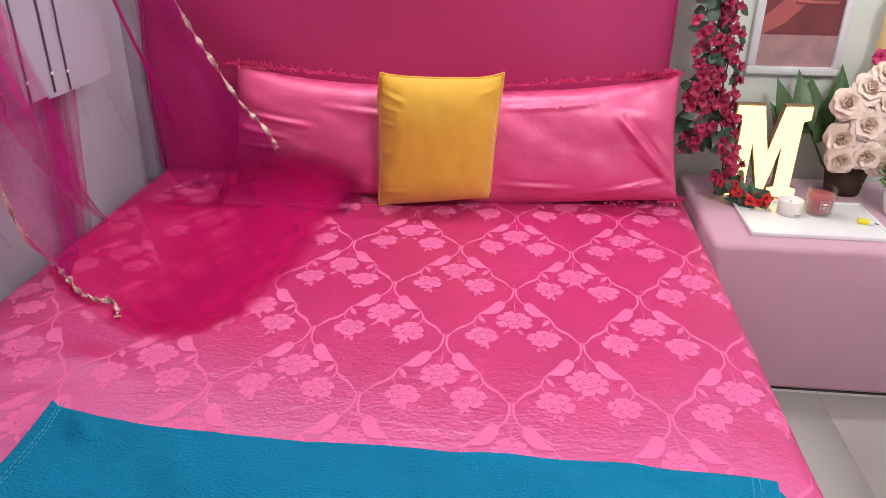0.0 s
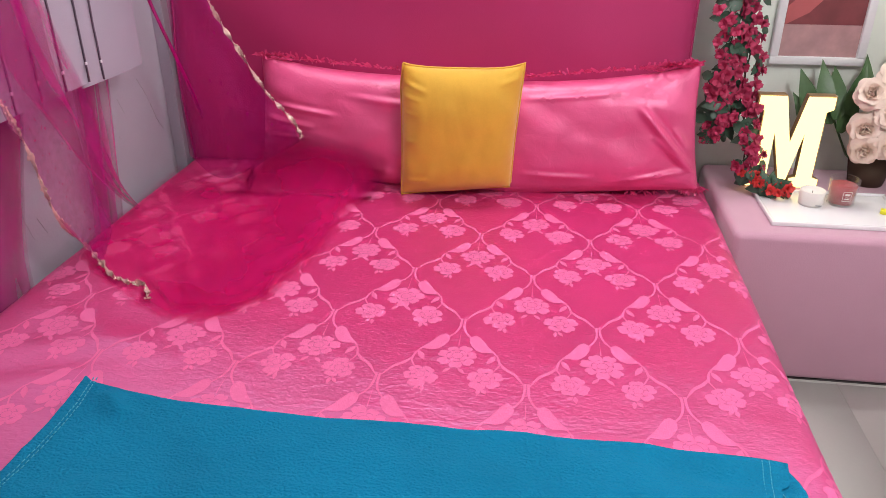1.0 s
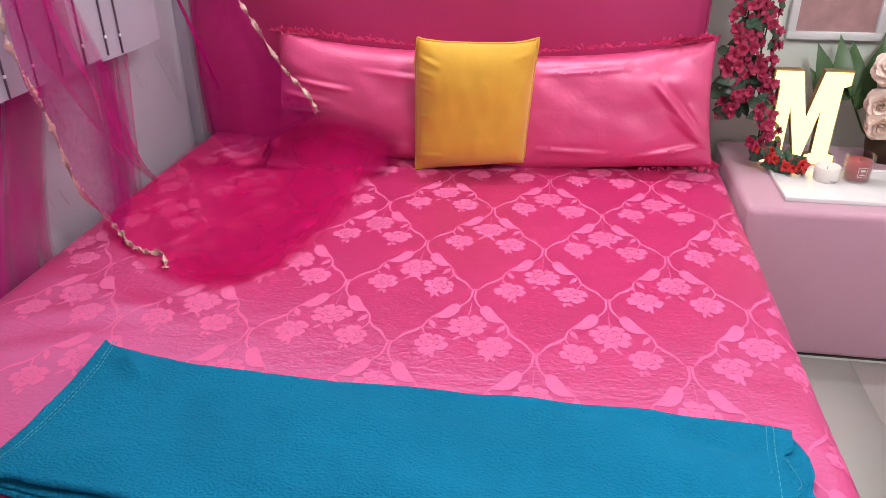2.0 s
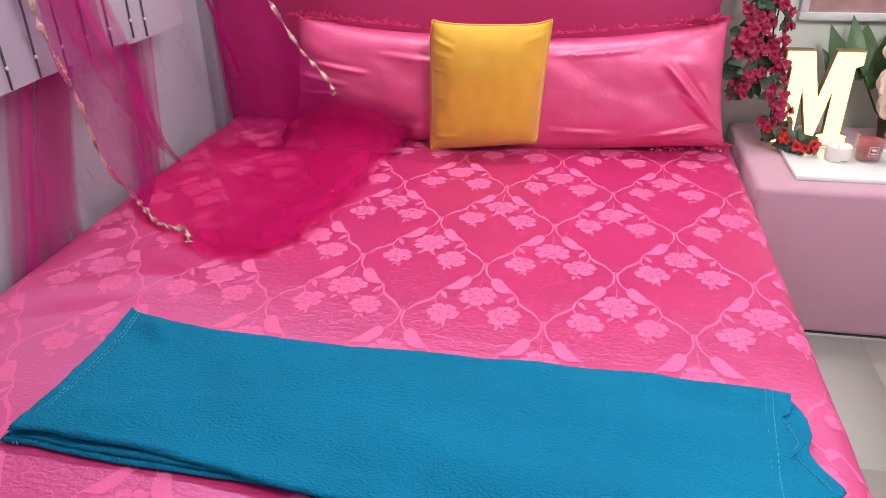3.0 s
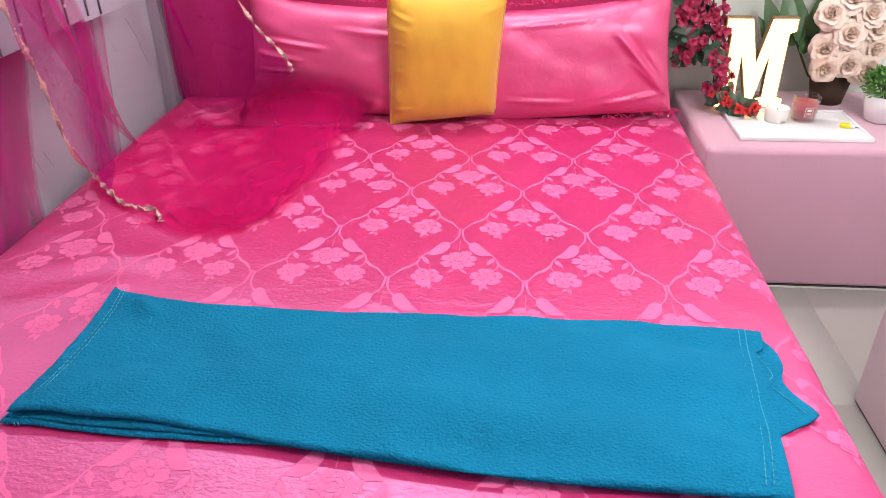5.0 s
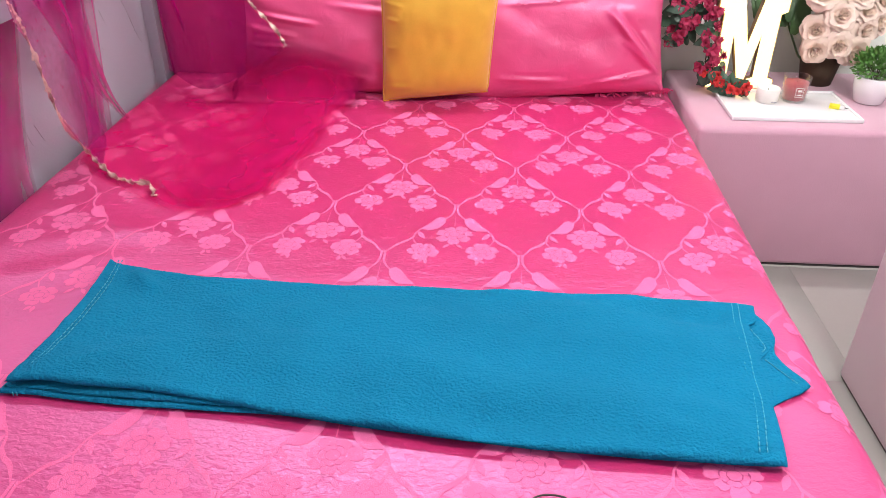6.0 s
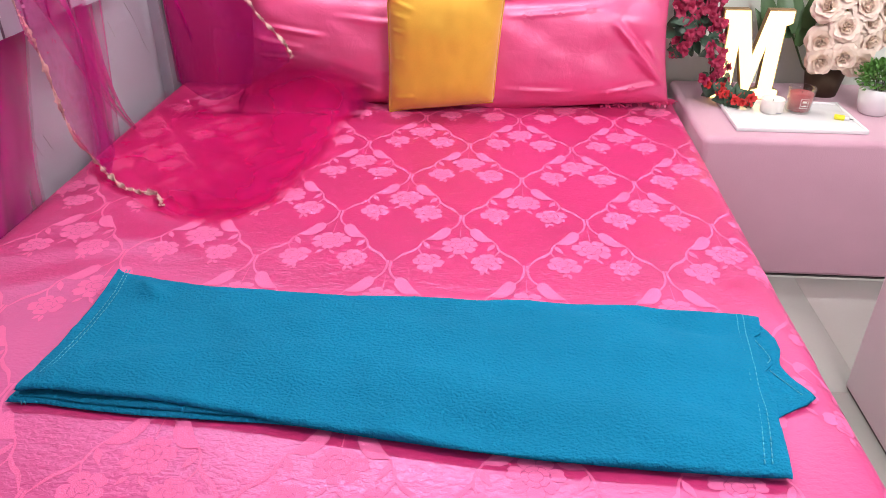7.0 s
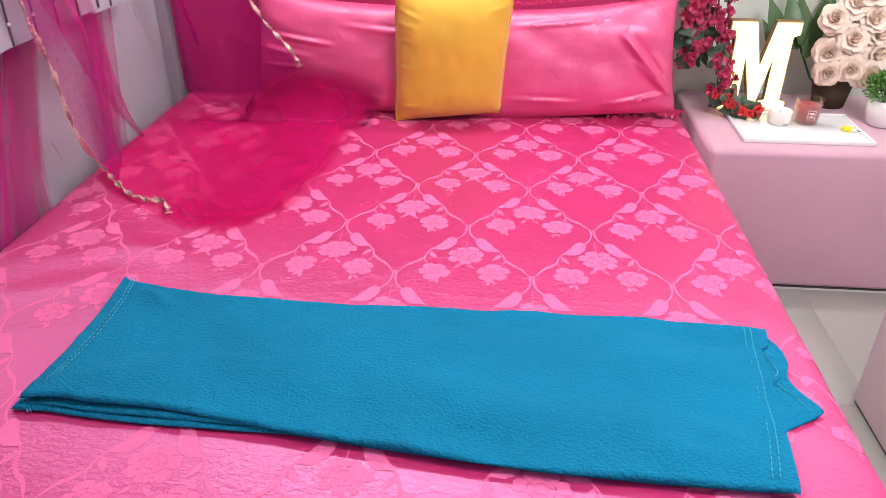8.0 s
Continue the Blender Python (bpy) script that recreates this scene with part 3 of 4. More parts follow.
def stitches(line, z0, z1, step=0.011, seed=8.0, radius=0.0011):
    """A row of stitches along a line, from one height over the bed to another."""
    out = bmesh.new()
    pts = smooth_line([(a, b, 0) for a, b in line], max(4, int(sum(math.dist(a, b) for a, b in zip(line, line[1:])) / step)))
    for i, (a, b) in enumerate(zip(pts, pts[1:])):
        up = Vector((0, 0, z0 + (z1 - z0) * i / len(pts) + pile(a.x, a.y, seed) + bed_top(a.x, a.y)))
        tube([a + up, a.lerp(b, 0.68) + up], radius, 4, out)
    return out


HEM = "pale teal hem stitching"
for off in (0.030, 0.042):
    part("stitching", stitches([(0.498 - off, 1.025), (0.487 - off, 0.95), (0.470 - off, 0.82), (0.462 - off, 0.73), (0.436 - off, 0.615)], 0.0325, 0.028), TEAL_THREAD, blanket, HEM)
for off in (0.020, 0.028):
    part("stitching", stitches([(-0.868 + off, 1.088), (-0.858 + off, 1.00), (-0.856 + off, 0.90), (-0.862 + off, 0.80), (-0.872 + off, 0.735)], 0.0325, 0.0365), TEAL_THREAD, blanket, HEM)
part("stitching", stitches([(0.476, 0.955), (0.487, 0.925), (0.489, 0.900), (0.478, 0.885)], 0.0205, 0.0205, 0.008, 5.0), TEAL_THREAD, blanket, HEM)
part("stitching", stitches([(0.480, 0.868), (0.500, 0.838), (0.522, 0.806)], 0.0130, 0.0120, 0.007, 3.0), TEAL_THREAD, blanket, HEM)
for off in (0.0, 0.007):
    part("stitching", tube([(-0.868 + off, 0.6895, BZ + 0.004), (-0.868 + off, 0.6895, BZ + 0.012)], 0.0011, 5), TEAL_THREAD, blanket, HEM)

# ---- nightstand and cabinet ----
NSX0, NSX1, NSY0, NSY1, NSZ = 0.618, 1.80, 2.022, 2.625, 0.506
ns = thing("nightstand", "low box nightstand upholstered in blush pink velvet", "nightstand")
part("body", box(NSX0, NSX1, NSY0, NSY1, 0.005, NSZ, 0.022, 4), BLUSH, ns)
part("foot_strip", box(NSX0 + 0.02, NSX1 - 0.02, NSY0 + 0.010, NSY1 - 0.02, 0.0, 0.0045), DARK, ns)
cab = thing("cabinet", "white laminate cabinet standing on the floor beside the bed", "cabinet")
part("carcass", box(0.968, 1.50, 0.30, 1.443, 0.008, 0.80, 0.003), LAMINATE, cab)
part("plinth", box(0.972, 1.49, 0.31, 1.438, 0.0, 0.0075), DARK, cab)

# ---- things on the nightstand ----
GREEN_DARK = material("dark_green_leaf", (0.035, 0.085, 0.05), 0.45, 0.3, 25, 0.2, 200)
GREEN_BROAD = material("broad_green_leaf", (0.06, 0.13, 0.045), 0.4, 0.3, 12, 0.2, 150)
GREEN_FRESH = material("fresh_green_leaf", (0.10, 0.26, 0.05), 0.5, 0.35, 40, 0.2, 200)
CRIMSON = material("crimson_petal", (0.42, 0.030, 0.095), 0.6, 0.35, 30, 0.2, 200)
# the same petals with the letter lamp's warm light put into the colour
CRIMSON_LIT = material("warm_lit_petal", (0.60, 0.035, 0.035), 0.6, 0.25, 30, 0.2, 200)
ROSE = material("blush_rose_petal", (0.96, 0.76, 0.64), 0.6, 0.14, 25, 0.15, 150)
TWIG = material("brown_twig", (0.07, 0.045, 0.025), 0.8, 0.2)
WAX = material("rose_wax", (0.42, 0.07, 0.08), 0.5, 0.08, 20, 0.05)
CREAM = material("cream_wax", (0.80, 0.77, 0.72), 0.5, 0.04, 20, 0.05)
GLASS = bpy.data.materials.new("clear_glass")
GLASS.use_nodes = True
gn = GLASS.node_tree
gn.nodes.remove(gn.nodes["Principled BSDF"])
g_clear, g_gloss, g_mix, g_fres = (gn.nodes.new("ShaderNode" + k) for k in ("BsdfTransparent", "BsdfGlossy", "MixShader", "LayerWeight"))
g_clear.inputs[0].default_value, g_gloss.inputs["Roughness"].default_value, g_fres.inputs[0].default_value = (0.96, 0.96, 0.96, 1), 0.03, 0.10
gn.links.new(g_fres.outputs["Facing"], g_mix.inputs[0])
gn.links.new(g_clear.outputs[0], g_mix.inputs[1])
gn.links.new(g_gloss.outputs[0], g_mix.inputs[2])
gn.links.new(g_mix.outputs[0], gn.nodes["Material Output"].inputs[0])
LED = glow("warm_led_face", (1.0, 0.75, 0.31), 2.4)
SILVER = material("silver_plate", (0.6, 0.6, 0.62), 0.15, 0.05, 5, 0, metal=1.0)
GILT = material("gilt_metal", (0.75, 0.5, 0.18), 0.25, 0.15, 20, 0.1, metal=1.0)
PALE_WAX = material("pale_yellow_wax", (0.72, 0.56, 0.26), 0.5, 0.05)
LEMON = material("lemon_card", (0.75, 0.70, 0.03), 0.6, 0.1)
GREY = material("grey_print", (0.35, 0.35, 0.36), 0.6, 0.1)
ART_RED = material("art_dark_red", (0.20, 0.045, 0.05), 0.35, 0.35, 14, 0.05, 40)
ART_PALE = material("art_dusty_pink", (0.42, 0.25, 0.25), 0.35, 0.35, 16, 0.05, 40)
ART_CORAL = material("art_coral", (0.45, 0.11, 0.11), 0.35, 0.15, 14, 0.05, 40)
FRAME_WHITE = material("white_frame_paint", (0.74, 0.76, 0.76), 0.4, 0.04)

tray = thing("tray", "glossy white rectangular tray with a raised rim", "tray", at=(0.943, 2.226, NSZ))
part("tray_base", box(-0.200, 0.200, -0.128, 0.128, 0.0, 0.008, 0.002), WHITE, tray)
for x0, x1, y0, y1 in ((-0.208, 0.208, -0.136, -0.127), (-0.208, 0.208, 0.127, 0.136), (-0.208, -0.199, -0.1265, 0.1265), (0.199, 0.208, -0.1265, 0.1265)):
    part("rim", box(x0, x1, y0, y1, 0.0, 0.0145, 0.0025), WHITE, tray)

TZ = NSZ + 0.0085
candle = thing("jar_candle", "dusty rose candle in a clear glass jar on the tray", "candle", at=(0.985, 2.272, TZ))
part("glass", lathe([(0.0, 0.0), (0.036, 0.0), (0.040, 0.004), (0.044, 0.085), (0.042, 0.0865), (0.040, 0.085), (0.037, 0.008), (0.0, 0.008)], 36), GLASS, candle).visible_shadow = False
part("wax", lathe([(0.0, 0.0085), (0.0362, 0.0085), (0.0392, 0.066), (0.0, 0.064)], 32), WAX, candle)
part("wick", tube([(0, 0, 0.06), (0.001, 0, 0.072)], 0.001, 5), DARK, candle)
lab = bmesh.new()
for a, b, c, d in ((-0.30, 0.30, 0.055, 0.0565), (-0.30, 0.30, 0.0235, 0.025), (-0.30, -0.265, 0.025, 0.055), (0.265, 0.30, 0.025, 0.055), (-0.16, 0.16, 0.043, 0.050), (-0.18, 0.18, 0.031, 0.034), (-0.12, 0.12, 0.037, 0.0385)):
    q = []
    for ang, z in ((a, c), (b, c), (b, d), (a, d)):
        rr = 0.0418 + (z - 0.004) * 0.0494
        q.append(lab.verts.new((rr * math.sin(ang), -rr * math.cos(ang), z)))
    lab.faces.new(q)
part("printed_label", lab, CREAM, candle, "thin white square label frame with bars")
cup = thing("cup_candle", "short white ceramic candle cup on the tray", "candle", at=(0.893, 2.262, TZ))
part("cup", lathe([(0.0, 0.0), (0.034, 0.0), (0.037, 0.003), (0.038, 0.046), (0.0365, 0.0475), (0.035, 0.046), (0.034, 0.036), (0.0, 0.036)], 32), CREAM, cup)
part("wick", tube([(0, 0, 0.034), (0, 0.001, 0.044)], 0.001, 5), DARK, cup)
part("printed_mark", box(0.004, 0.022, -0.0375, -0.0365, 0.006, 0.009), GREY, cup)
mb = thing("matchbox", "small lemon yellow and white matchbox lying on the tray", "matchbox")
part("sleeve", box(-0.020, 0.012, -0.012, 0.012, 0.0, 0.012, 0.0015), LEMON, mb)
part("drawer", box(-0.018, 0.026, -0.0105, 0.0105, 0.0015, 0.0105, 0.001), WHITE, mb)
place(mb, pose(1.103, 2.205, TZ, 0, 0, -24))
mt = solo("matchstick", tube([(1.112, 2.228, TZ + 0.0016), (1.142, 2.196, TZ + 0.0016)], 0.0014, 5), DARK, "thin dark matchstick lying beside the matchbox", "matchstick")

# glowing letter
W, Hh, D = 0.238, 0.315, 0.036
OUT = [(0, 1), (0.36, 1), (0.51, 0.50), (0.64, 1), (1, 1), (1, 0.87), (0.91, 0.84), (0.91, 0.12), (1, 0.1), (1, 0), (0.60, 0), (0.60, 0.1), (0.69, 0.12), (0.69, 0.62), (0.55, 0.06), (0.46, 0.06), (0.28, 0.62), (0.28, 0.12), (0.38, 0.1), (0.38, 0), (0, 0), (0, 0.1), (0.09, 0.12), (0.09, 0.84), (0, 0.87)]
CASING = material("tan_wood_casing", (0.30, 0.20, 0.10), 0.6, 0.15, 20, 0.1, 120)


def letter(grow, y0, y1):
    out = bmesh.new()
    a = [out.verts.new(((x - 0.5) * (W - grow), y0, grow / 2 + z * (Hh - grow))) for x, z in OUT]
    b = [out.verts.new(((x - 0.5) * (W - grow), y1, grow / 2 + z * (Hh - grow))) for x, z in OUT]
    f = [out.faces.new(a), out.faces.new(b[::-1])]
    for k in range(len(a)):
        out.faces.new((a[k], b[k], b[(k + 1) % len(a)], a[(k + 1) % len(a)]))
    out.normal_update()
    bmesh.ops.triangulate(out, faces=f)
    bmesh.ops.recalc_face_normals(out, faces=out.faces)
    return out


lamp = thing("letter_lamp", "white capital M marquee letter lamp glowing warm yellow", "lamp", at=(0.838, 2.425, NSZ))
part("casing", letter(0.0, -D / 2 + 0.004, D / 2), CASING, lamp, "tan wooden letter casing", smooth=False)
part("diffuser", letter(0.008, -D / 2, -D / 2 + 0.003), LED, lamp, "glowing warm white letter face", smooth=False)


# ---- flowers ----
def petal(out, at, out_dir, lift, ln, wd, cup, n=3):
    """A cupped petal from at, leaning out by lift (0 upright, 1 flat)."""
    o = Vector(out_dir).normalized()
    side = o.cross(Vector((0, 0, 1))).normalized()
    vs = []
    for i in range(n + 1):
        f = i / n
        ang = lift * math.pi / 2 * (0.6 + 0.6 * f)
        c = Vector(at) + (o * math.sin(ang) + Vector((0, 0, 1)) * math.cos(ang)) * ln * f
        w = wd * math.sin(math.pi * (0.15 + 0.70 * f)) * (1 + 0.1 * math.sin(f * 9))
        row = []
        for q in (-1, -0.5, 0, 0.5, 1):
            row.append(out.verts.new(c + side * w * q - o * cup * wd * q * q + Vector((0, 0, 0.06 * wd * math.sin(q * 7 + f * 5)))))
        vs.append(row)
    for a, b in zip(vs, vs[1:]):
        for k in range(4):
            out.faces.new((a[k], a[k + 1], b[k + 1], b[k]))


def rose_mesh(seed, R):
    out, r = bmesh.new(), random.Random(seed)
    for count, rad, lift, ln, wd in ((3, 0.05, -0.05, 0.55, 0.30), (4, 0.12, 0.12, 0.60, 0.42), (5, 0.20, 0.32, 0.68, 0.50), (6, 0.26, 0.55, 0.78, 0.56), (7, 0.28, 0.80, 0.88, 0.60), (7, 0.26, 1.02, 0.92, 0.60)):
        a0 = r.random() * 6
        for k in range(count):
            a = a0 + 2 * math.pi * k / count + r.uniform(-0.2, 0.2)
            d = (math.cos(a), math.sin(a), 0)
            petal(out, (d[0] * rad * R * 0.5, d[1] * rad * R * 0.5, 0), d, lift + r.uniform(-0.06, 0.06), ln * R * r.uniform(0.9, 1.1), wd * R, 0.35 * (1 - lift * 0.6), 4)
    return out


def blossom_mesh(seed, R):
    out, r = bmesh.new(), random.Random(seed)
    for k in range(9):
        a = 2.4 * k
        petal(out, (0, 0, 0), (math.cos(a), math.sin(a), 0), 0.25 + 0.08 * k + r.uniform(-0.1, 0.1), R * r.uniform(0.8, 1.1), R * r.uniform(0.4, 0.55), r.uniform(-0.3, 0.4), 2)
    return out


def leaf_mesh(ln, wd, bend):
    out = bmesh.new()
    vs = []
    for i in range(6):
        f = i / 5
        w = wd * math.sin(math.pi * (0.06 + 0.94 * f) ** 0.8) ** 1.1 * (1.15 - 0.3 * f) + 0.0003 if f < 1 else 0.0003
        c = Vector((0, f * ln, -bend * f * f * ln))
        vs.append([out.verts.new(c + Vector((-w, 0, 0.25 * w))), out.verts.new(c), out.verts.new(c + Vector((w, 0, 0.25 * w)))])
    for a, b in zip(vs, vs[1:]):
        for k in range(2):
            out.faces.new((a[k], a[k + 1], b[k + 1], b[k]))
    return out


def shared(name, bm, mat):
    me = bpy.data.meshes.new(name)
    bm.to_mesh(me)
    bm.free()
    for p in me.polygons:
        p.use_smooth = True
    me.materials.append(mat)
    return me


def aim(p, d, spin, scale=1.0):
    """A pose at p whose z axis points along d."""
    q = Vector(d).normalized().to_track_quat("Z", "Y")
    return Matrix.LocRotScale(Vector(p), q @ Euler((0, 0, spin)).to_quaternion(), Vector((scale,) * 3))


def child(name, me, parent, m):
    ob = new(name, me)
    ob.parent = parent
    ob.matrix_basis = m
    return ob


crimson = [shared("blossom", blossom_mesh(k, 0.021), CRIMSON) for k in range(3)]
crimson_lit = [shared("blossom", blossom_mesh(k + 5, 0.020), CRIMSON_LIT) for k in range(3)]
small_leaf = [shared("leaf", leaf_mesh(0.052, 0.017, b), GREEN_DARK) for b in (0.2, 0.6)]


def garland(name, label, line, spread_r, n_flower, n_leaf, meshes, seed, low=None):
    r = random.Random(seed)
    g = thing(name, label, "flower garland", "artificial flower garlands")
    pts = smooth_line(line, 50)
    for k in range(2):
        part("vine", tube([p + Vector((0.010 * math.sin(i * 0.5 + 3 * k), 0.006 * math.cos(i * 0.4 + k), 0)) for i, p in enumerate(pts)], 0.0025, 5), TWIG, g)
    for k in range(n_flower + n_leaf):
        f = (k % n_flower + r.random()) / n_flower if k < n_flower else r.random()
        p = pts[min(50, int(f * 50))]
        a = r.uniform(-2.6, 0.0)
        off = Vector((math.cos(a), min(0.25, math.sin(a)), r.uniform(-0.3, 0.3)))
        rr = spread_r * r.uniform(0.35, 1.0) * (0.75 if f > 0.85 else 1)
        if k < n_flower:
            child("blossom", meshes[k % 3] if not low or f < 0.72 else low[k % 3], g, aim(p + off * rr, off + Vector((0, -0.5, 0.1)), r.random() * 6, r.uniform(0.8, 1.25)))
        else:
            child("leaf", small_leaf[k % 2], g, aim(p + off * rr * 0.8, off + Vector((0, -0.6, 0.5)), r.random() * 6, r.uniform(0.7, 1.2)))
    return g


garland("flower_garland", "hanging garland of crimson artificial flowers beside the headboard", [(0.60, 2.50, 1.62), (0.60, 2.48, 1.2), (0.607, 2.46, 0.95), (0.60, 2.45, 0.78), (0.605, 2.45, 0.66)], 0.068, 108, 150, crimson, 3)
# its lowest blossoms take the petals coloured as lit by the letter lamp
garland("flower_garland", "garland of red artificial flowers trailing down onto the nightstand, lamplight coloured into its low end", [(0.685, 2.53, 1.62), (0.685, 2.52, 1.25), (0.68, 2.50, 1.0), (0.683, 2.46, 0.80), (0.695, 2.40, 0.68), (0.715, 2.36, 0.585), (0.755, 2.33, 0.545), (0.81, 2.30, 0.547)], 0.048, 76, 100, crimson, 8, crimson_lit)

roses = [shared("rose", rose_mesh(k, 0.056), ROSE) for k in range(3)]
big_leaf = [shared("leaf", leaf_mesh(0.17, 0.030, b), GREEN_BROAD) for b in (0.1, 0.35, 0.6)]
bq = thing("bouquet", "bunch of large blush pink artificial roses with broad green leaves", "bouquet")
part("pot", lathe([(0.0, 0.0), (0.055, 0.0), (0.075, 0.12), (0.07, 0.12), (0.05, 0.01), (0, 0.01)], 28, (1.14, 2.50, NSZ)), TWIG, bq, "dark brown flower pot")
BLOOMS = [(1.05, 2.40, 0.842), (1.12, 2.375, 0.775), (1.135, 2.37, 0.667), (1.055, 2.40, 0.715), (1.066, 2.39, 0.645), (1.113, 2.41, 0.890), (1.18, 2.39, 0.845), (1.23, 2.40, 0.714), (1.215, 2.40, 0.79), (1.165, 2.42, 0.93), (1.24, 2.43, 0.90), (1.27, 2.43, 0.82), (1.29, 2.44, 0.73), (1.20, 2.38, 0.645)]
for k, c in enumerate(BLOOMS):
    d = Vector(c) - Vector((1.15, 2.58, 0.74))
    child("rose", roses[k % 3], bq, aim(Vector(c) - d.normalized() * 0.02, d + Vector((0, -0.06, 0.04)), k * 1.7, 0.95 + 0.12 * math.sin(k * 3.1)))
    part("stalk", tube([Vector(c) - d.normalized() * 0.02, (c[0] * 0.5 + 0.575, 2.50, 0.62), (1.14, 2.50, 0.53)], 0.003, 5), GREEN_BROAD, bq)
for k, (x, z, lean) in enumerate(((0.93, 0.72, -0.35), (0.96, 0.74, -0.2), (1.00, 0.72, 0.1), (1.03, 0.74, 0.25), (0.985, 0.70, -0.1), (1.06, 0.76, 0.3), (0.95, 0.66, -0.5), (1.015, 0.68, 0.2))):
    child("leaf", big_leaf[k % 3], bq, Matrix.LocRotScale(Vector((x, 2.515 - 0.008 * (k % 4), z)), Euler((radians(82), radians(8 * math.sin(k * 2.0)), 0)).to_quaternion() @ Euler((0, 0, -lean)).to_quaternion(), Vector((1, 1, 1))))
part("stalk", tube([(0.985, 2.515, 0.74), (1.06, 2.51, 0.60), (1.14, 2.50, 0.53)], 0.004, 5), GREEN_BROAD, bq)

pp = thing("potted_plant", "small bushy green plant in a white ceramic pot", "plant", at=(1.247, 2.30, NSZ))
part("pot", lathe([(0.0, 0.0), (0.040, 0.0), (0.048, 0.006), (0.058, 0.05), (0.062, 0.092), (0.058, 0.0935), (0.054, 0.08), (0.0, 0.078)], 32), WHITE, pp)
bush, r = bmesh.new(), random.Random(12)
for k in range(1300):
    v = Vector((r.gauss(0, 1), r.gauss(0, 1), r.gauss(0, 1))).normalized()
    if v.z < -0.35:
        v.z = -v.z
    rad = 0.072 * (0.50 + 0.50 * r.random()) * (1 + 0.22 * wave(v.x * 3, v.y * 3, v.z * 3))
    p = Vector((0, 0, 0.115)) + Vector((v.x * rad, v.y * rad, v.z * rad * 0.95))
    t = (v + Vector((r.uniform(-1, 1), r.uniform(-1, 1), r.uniform(-0.5, 1)))).normalized()
    sd = t.cross(v + Vector((0.1, 0.2, 0.3))).normalized() * 0.0045
    a = [bush.verts.new(q) for q in (p, p + t * 0.008 + sd, p + t * 0.018, p + t * 0.008 - sd)]
    bush.faces.new(a)
part("foliage", bush, GREEN_FRESH, pp, smooth=False)
stemb = bmesh.new()
for k in range(9):
    tube([(0.01 * math.cos(k), 0.01 * math.sin(k), 0.07), (0.04 * math.cos(k * 0.7), 0.04 * math.sin(k * 0.7), 0.14)], 0.0015, 4, stemb)
part("stems", stemb, TWIG, pp)

# gilt stand at the far end of the nightstand
gs = thing("gilt_stand", "gold candle stand with a small pink flower and yellow candle", "candle stand", at=(1.185, 2.56, NSZ))
part("base", lathe([(0, 0), (0.04, 0), (0.04, 0.008), (0.0, 0.01)], 24), GILT, gs)
part("column", box(-0.017, 0.017, -0.017, 0.017, 0.0095, 0.43, 0.002), GILT, gs)
part("candle", lathe([(0.0, 0.4305), (0.022, 0.4305), (0.024, 0.47), (0.019, 0.53), (0.024, 0.60), (0.0, 0.70)], 20), PALE_WAX, gs, "pale yellow candle")
child("flower", shared("flower", blossom_mesh(9, 0.032), FRILL), gs, aim((-0.018, -0.028, 0.45), (-0.5, -1, 0.3), 0))
solo("cord", tube(smooth_line([(0.00, 0.44, BZ + 0.006), (0.03, 0.515, BZ + 0.006), (0.065, 0.532, BZ + 0.006), (0.10, 0.515, BZ + 0.006), (0.12, 0.44, BZ + 0.006)], 24), 0.0016, 6), DARK, "thin black cord lying on the bedspread", "cord")

# framed picture on the wall
pf = thing("picture_frame", "white framed print in dark red and dusty pink on the wall", "picture frame")
FX0, FX1, FZ0, FZ1, FY = 0.785, 1.088, 0.872, 1.32, Y1 - 0.002
for x0, x1, z0, z1 in ((FX0, FX1, FZ0, FZ0 + 0.026), (FX0, FX1, FZ1 - 0.026, FZ1), (FX0, FX0 + 0.026, FZ0 + 0.0265, FZ1 - 0.0265), (FX1 - 0.026, FX1, FZ0 + 0.0265, FZ1 - 0.0265)):
    part("frame_bar", box(x0, x1, FY - 0.024, FY, z0, z1, 0.002), FRAME_WHITE, pf)
part("print", box(FX0 + 0.02, FX1 - 0.02, FY - 0.010, FY - 0.002, FZ0 + 0.13, FZ1 - 0.02), ART_RED, pf, "dark red upper part of the print", smooth=False)
part("print", box(FX0 + 0.02, FX1 - 0.02, FY - 0.010, FY - 0.002, FZ0 + 0.02, FZ0 + 0.1295), ART_PALE, pf, "cloudy dusty pink lower part of the print", smooth=False)
tri = bmesh.new()
tri.faces.new([tri.verts.new(v) for v in ((FX0 + 0.03, FY - 0.0125, 1.06), (FX0 + 0.03, FY - 0.0125, 1.0), (FX0 + 0.10, FY - 0.0125, 1.04), (FX0 + 0.19, FY - 0.0125, 1.14), (FX0 + 0.14, FY - 0.0125, 1.17))])
part("printed_shape", tri, ART_CORAL, pf)
for k in range(3):
    part("printed_bar", box(FX0 + 0.12, FX1 - 0.045, FY - 0.0128, FY - 0.0108, 1.10 + 0.045 * k, 1.112 + 0.045 * k), ART_CORAL, pf)

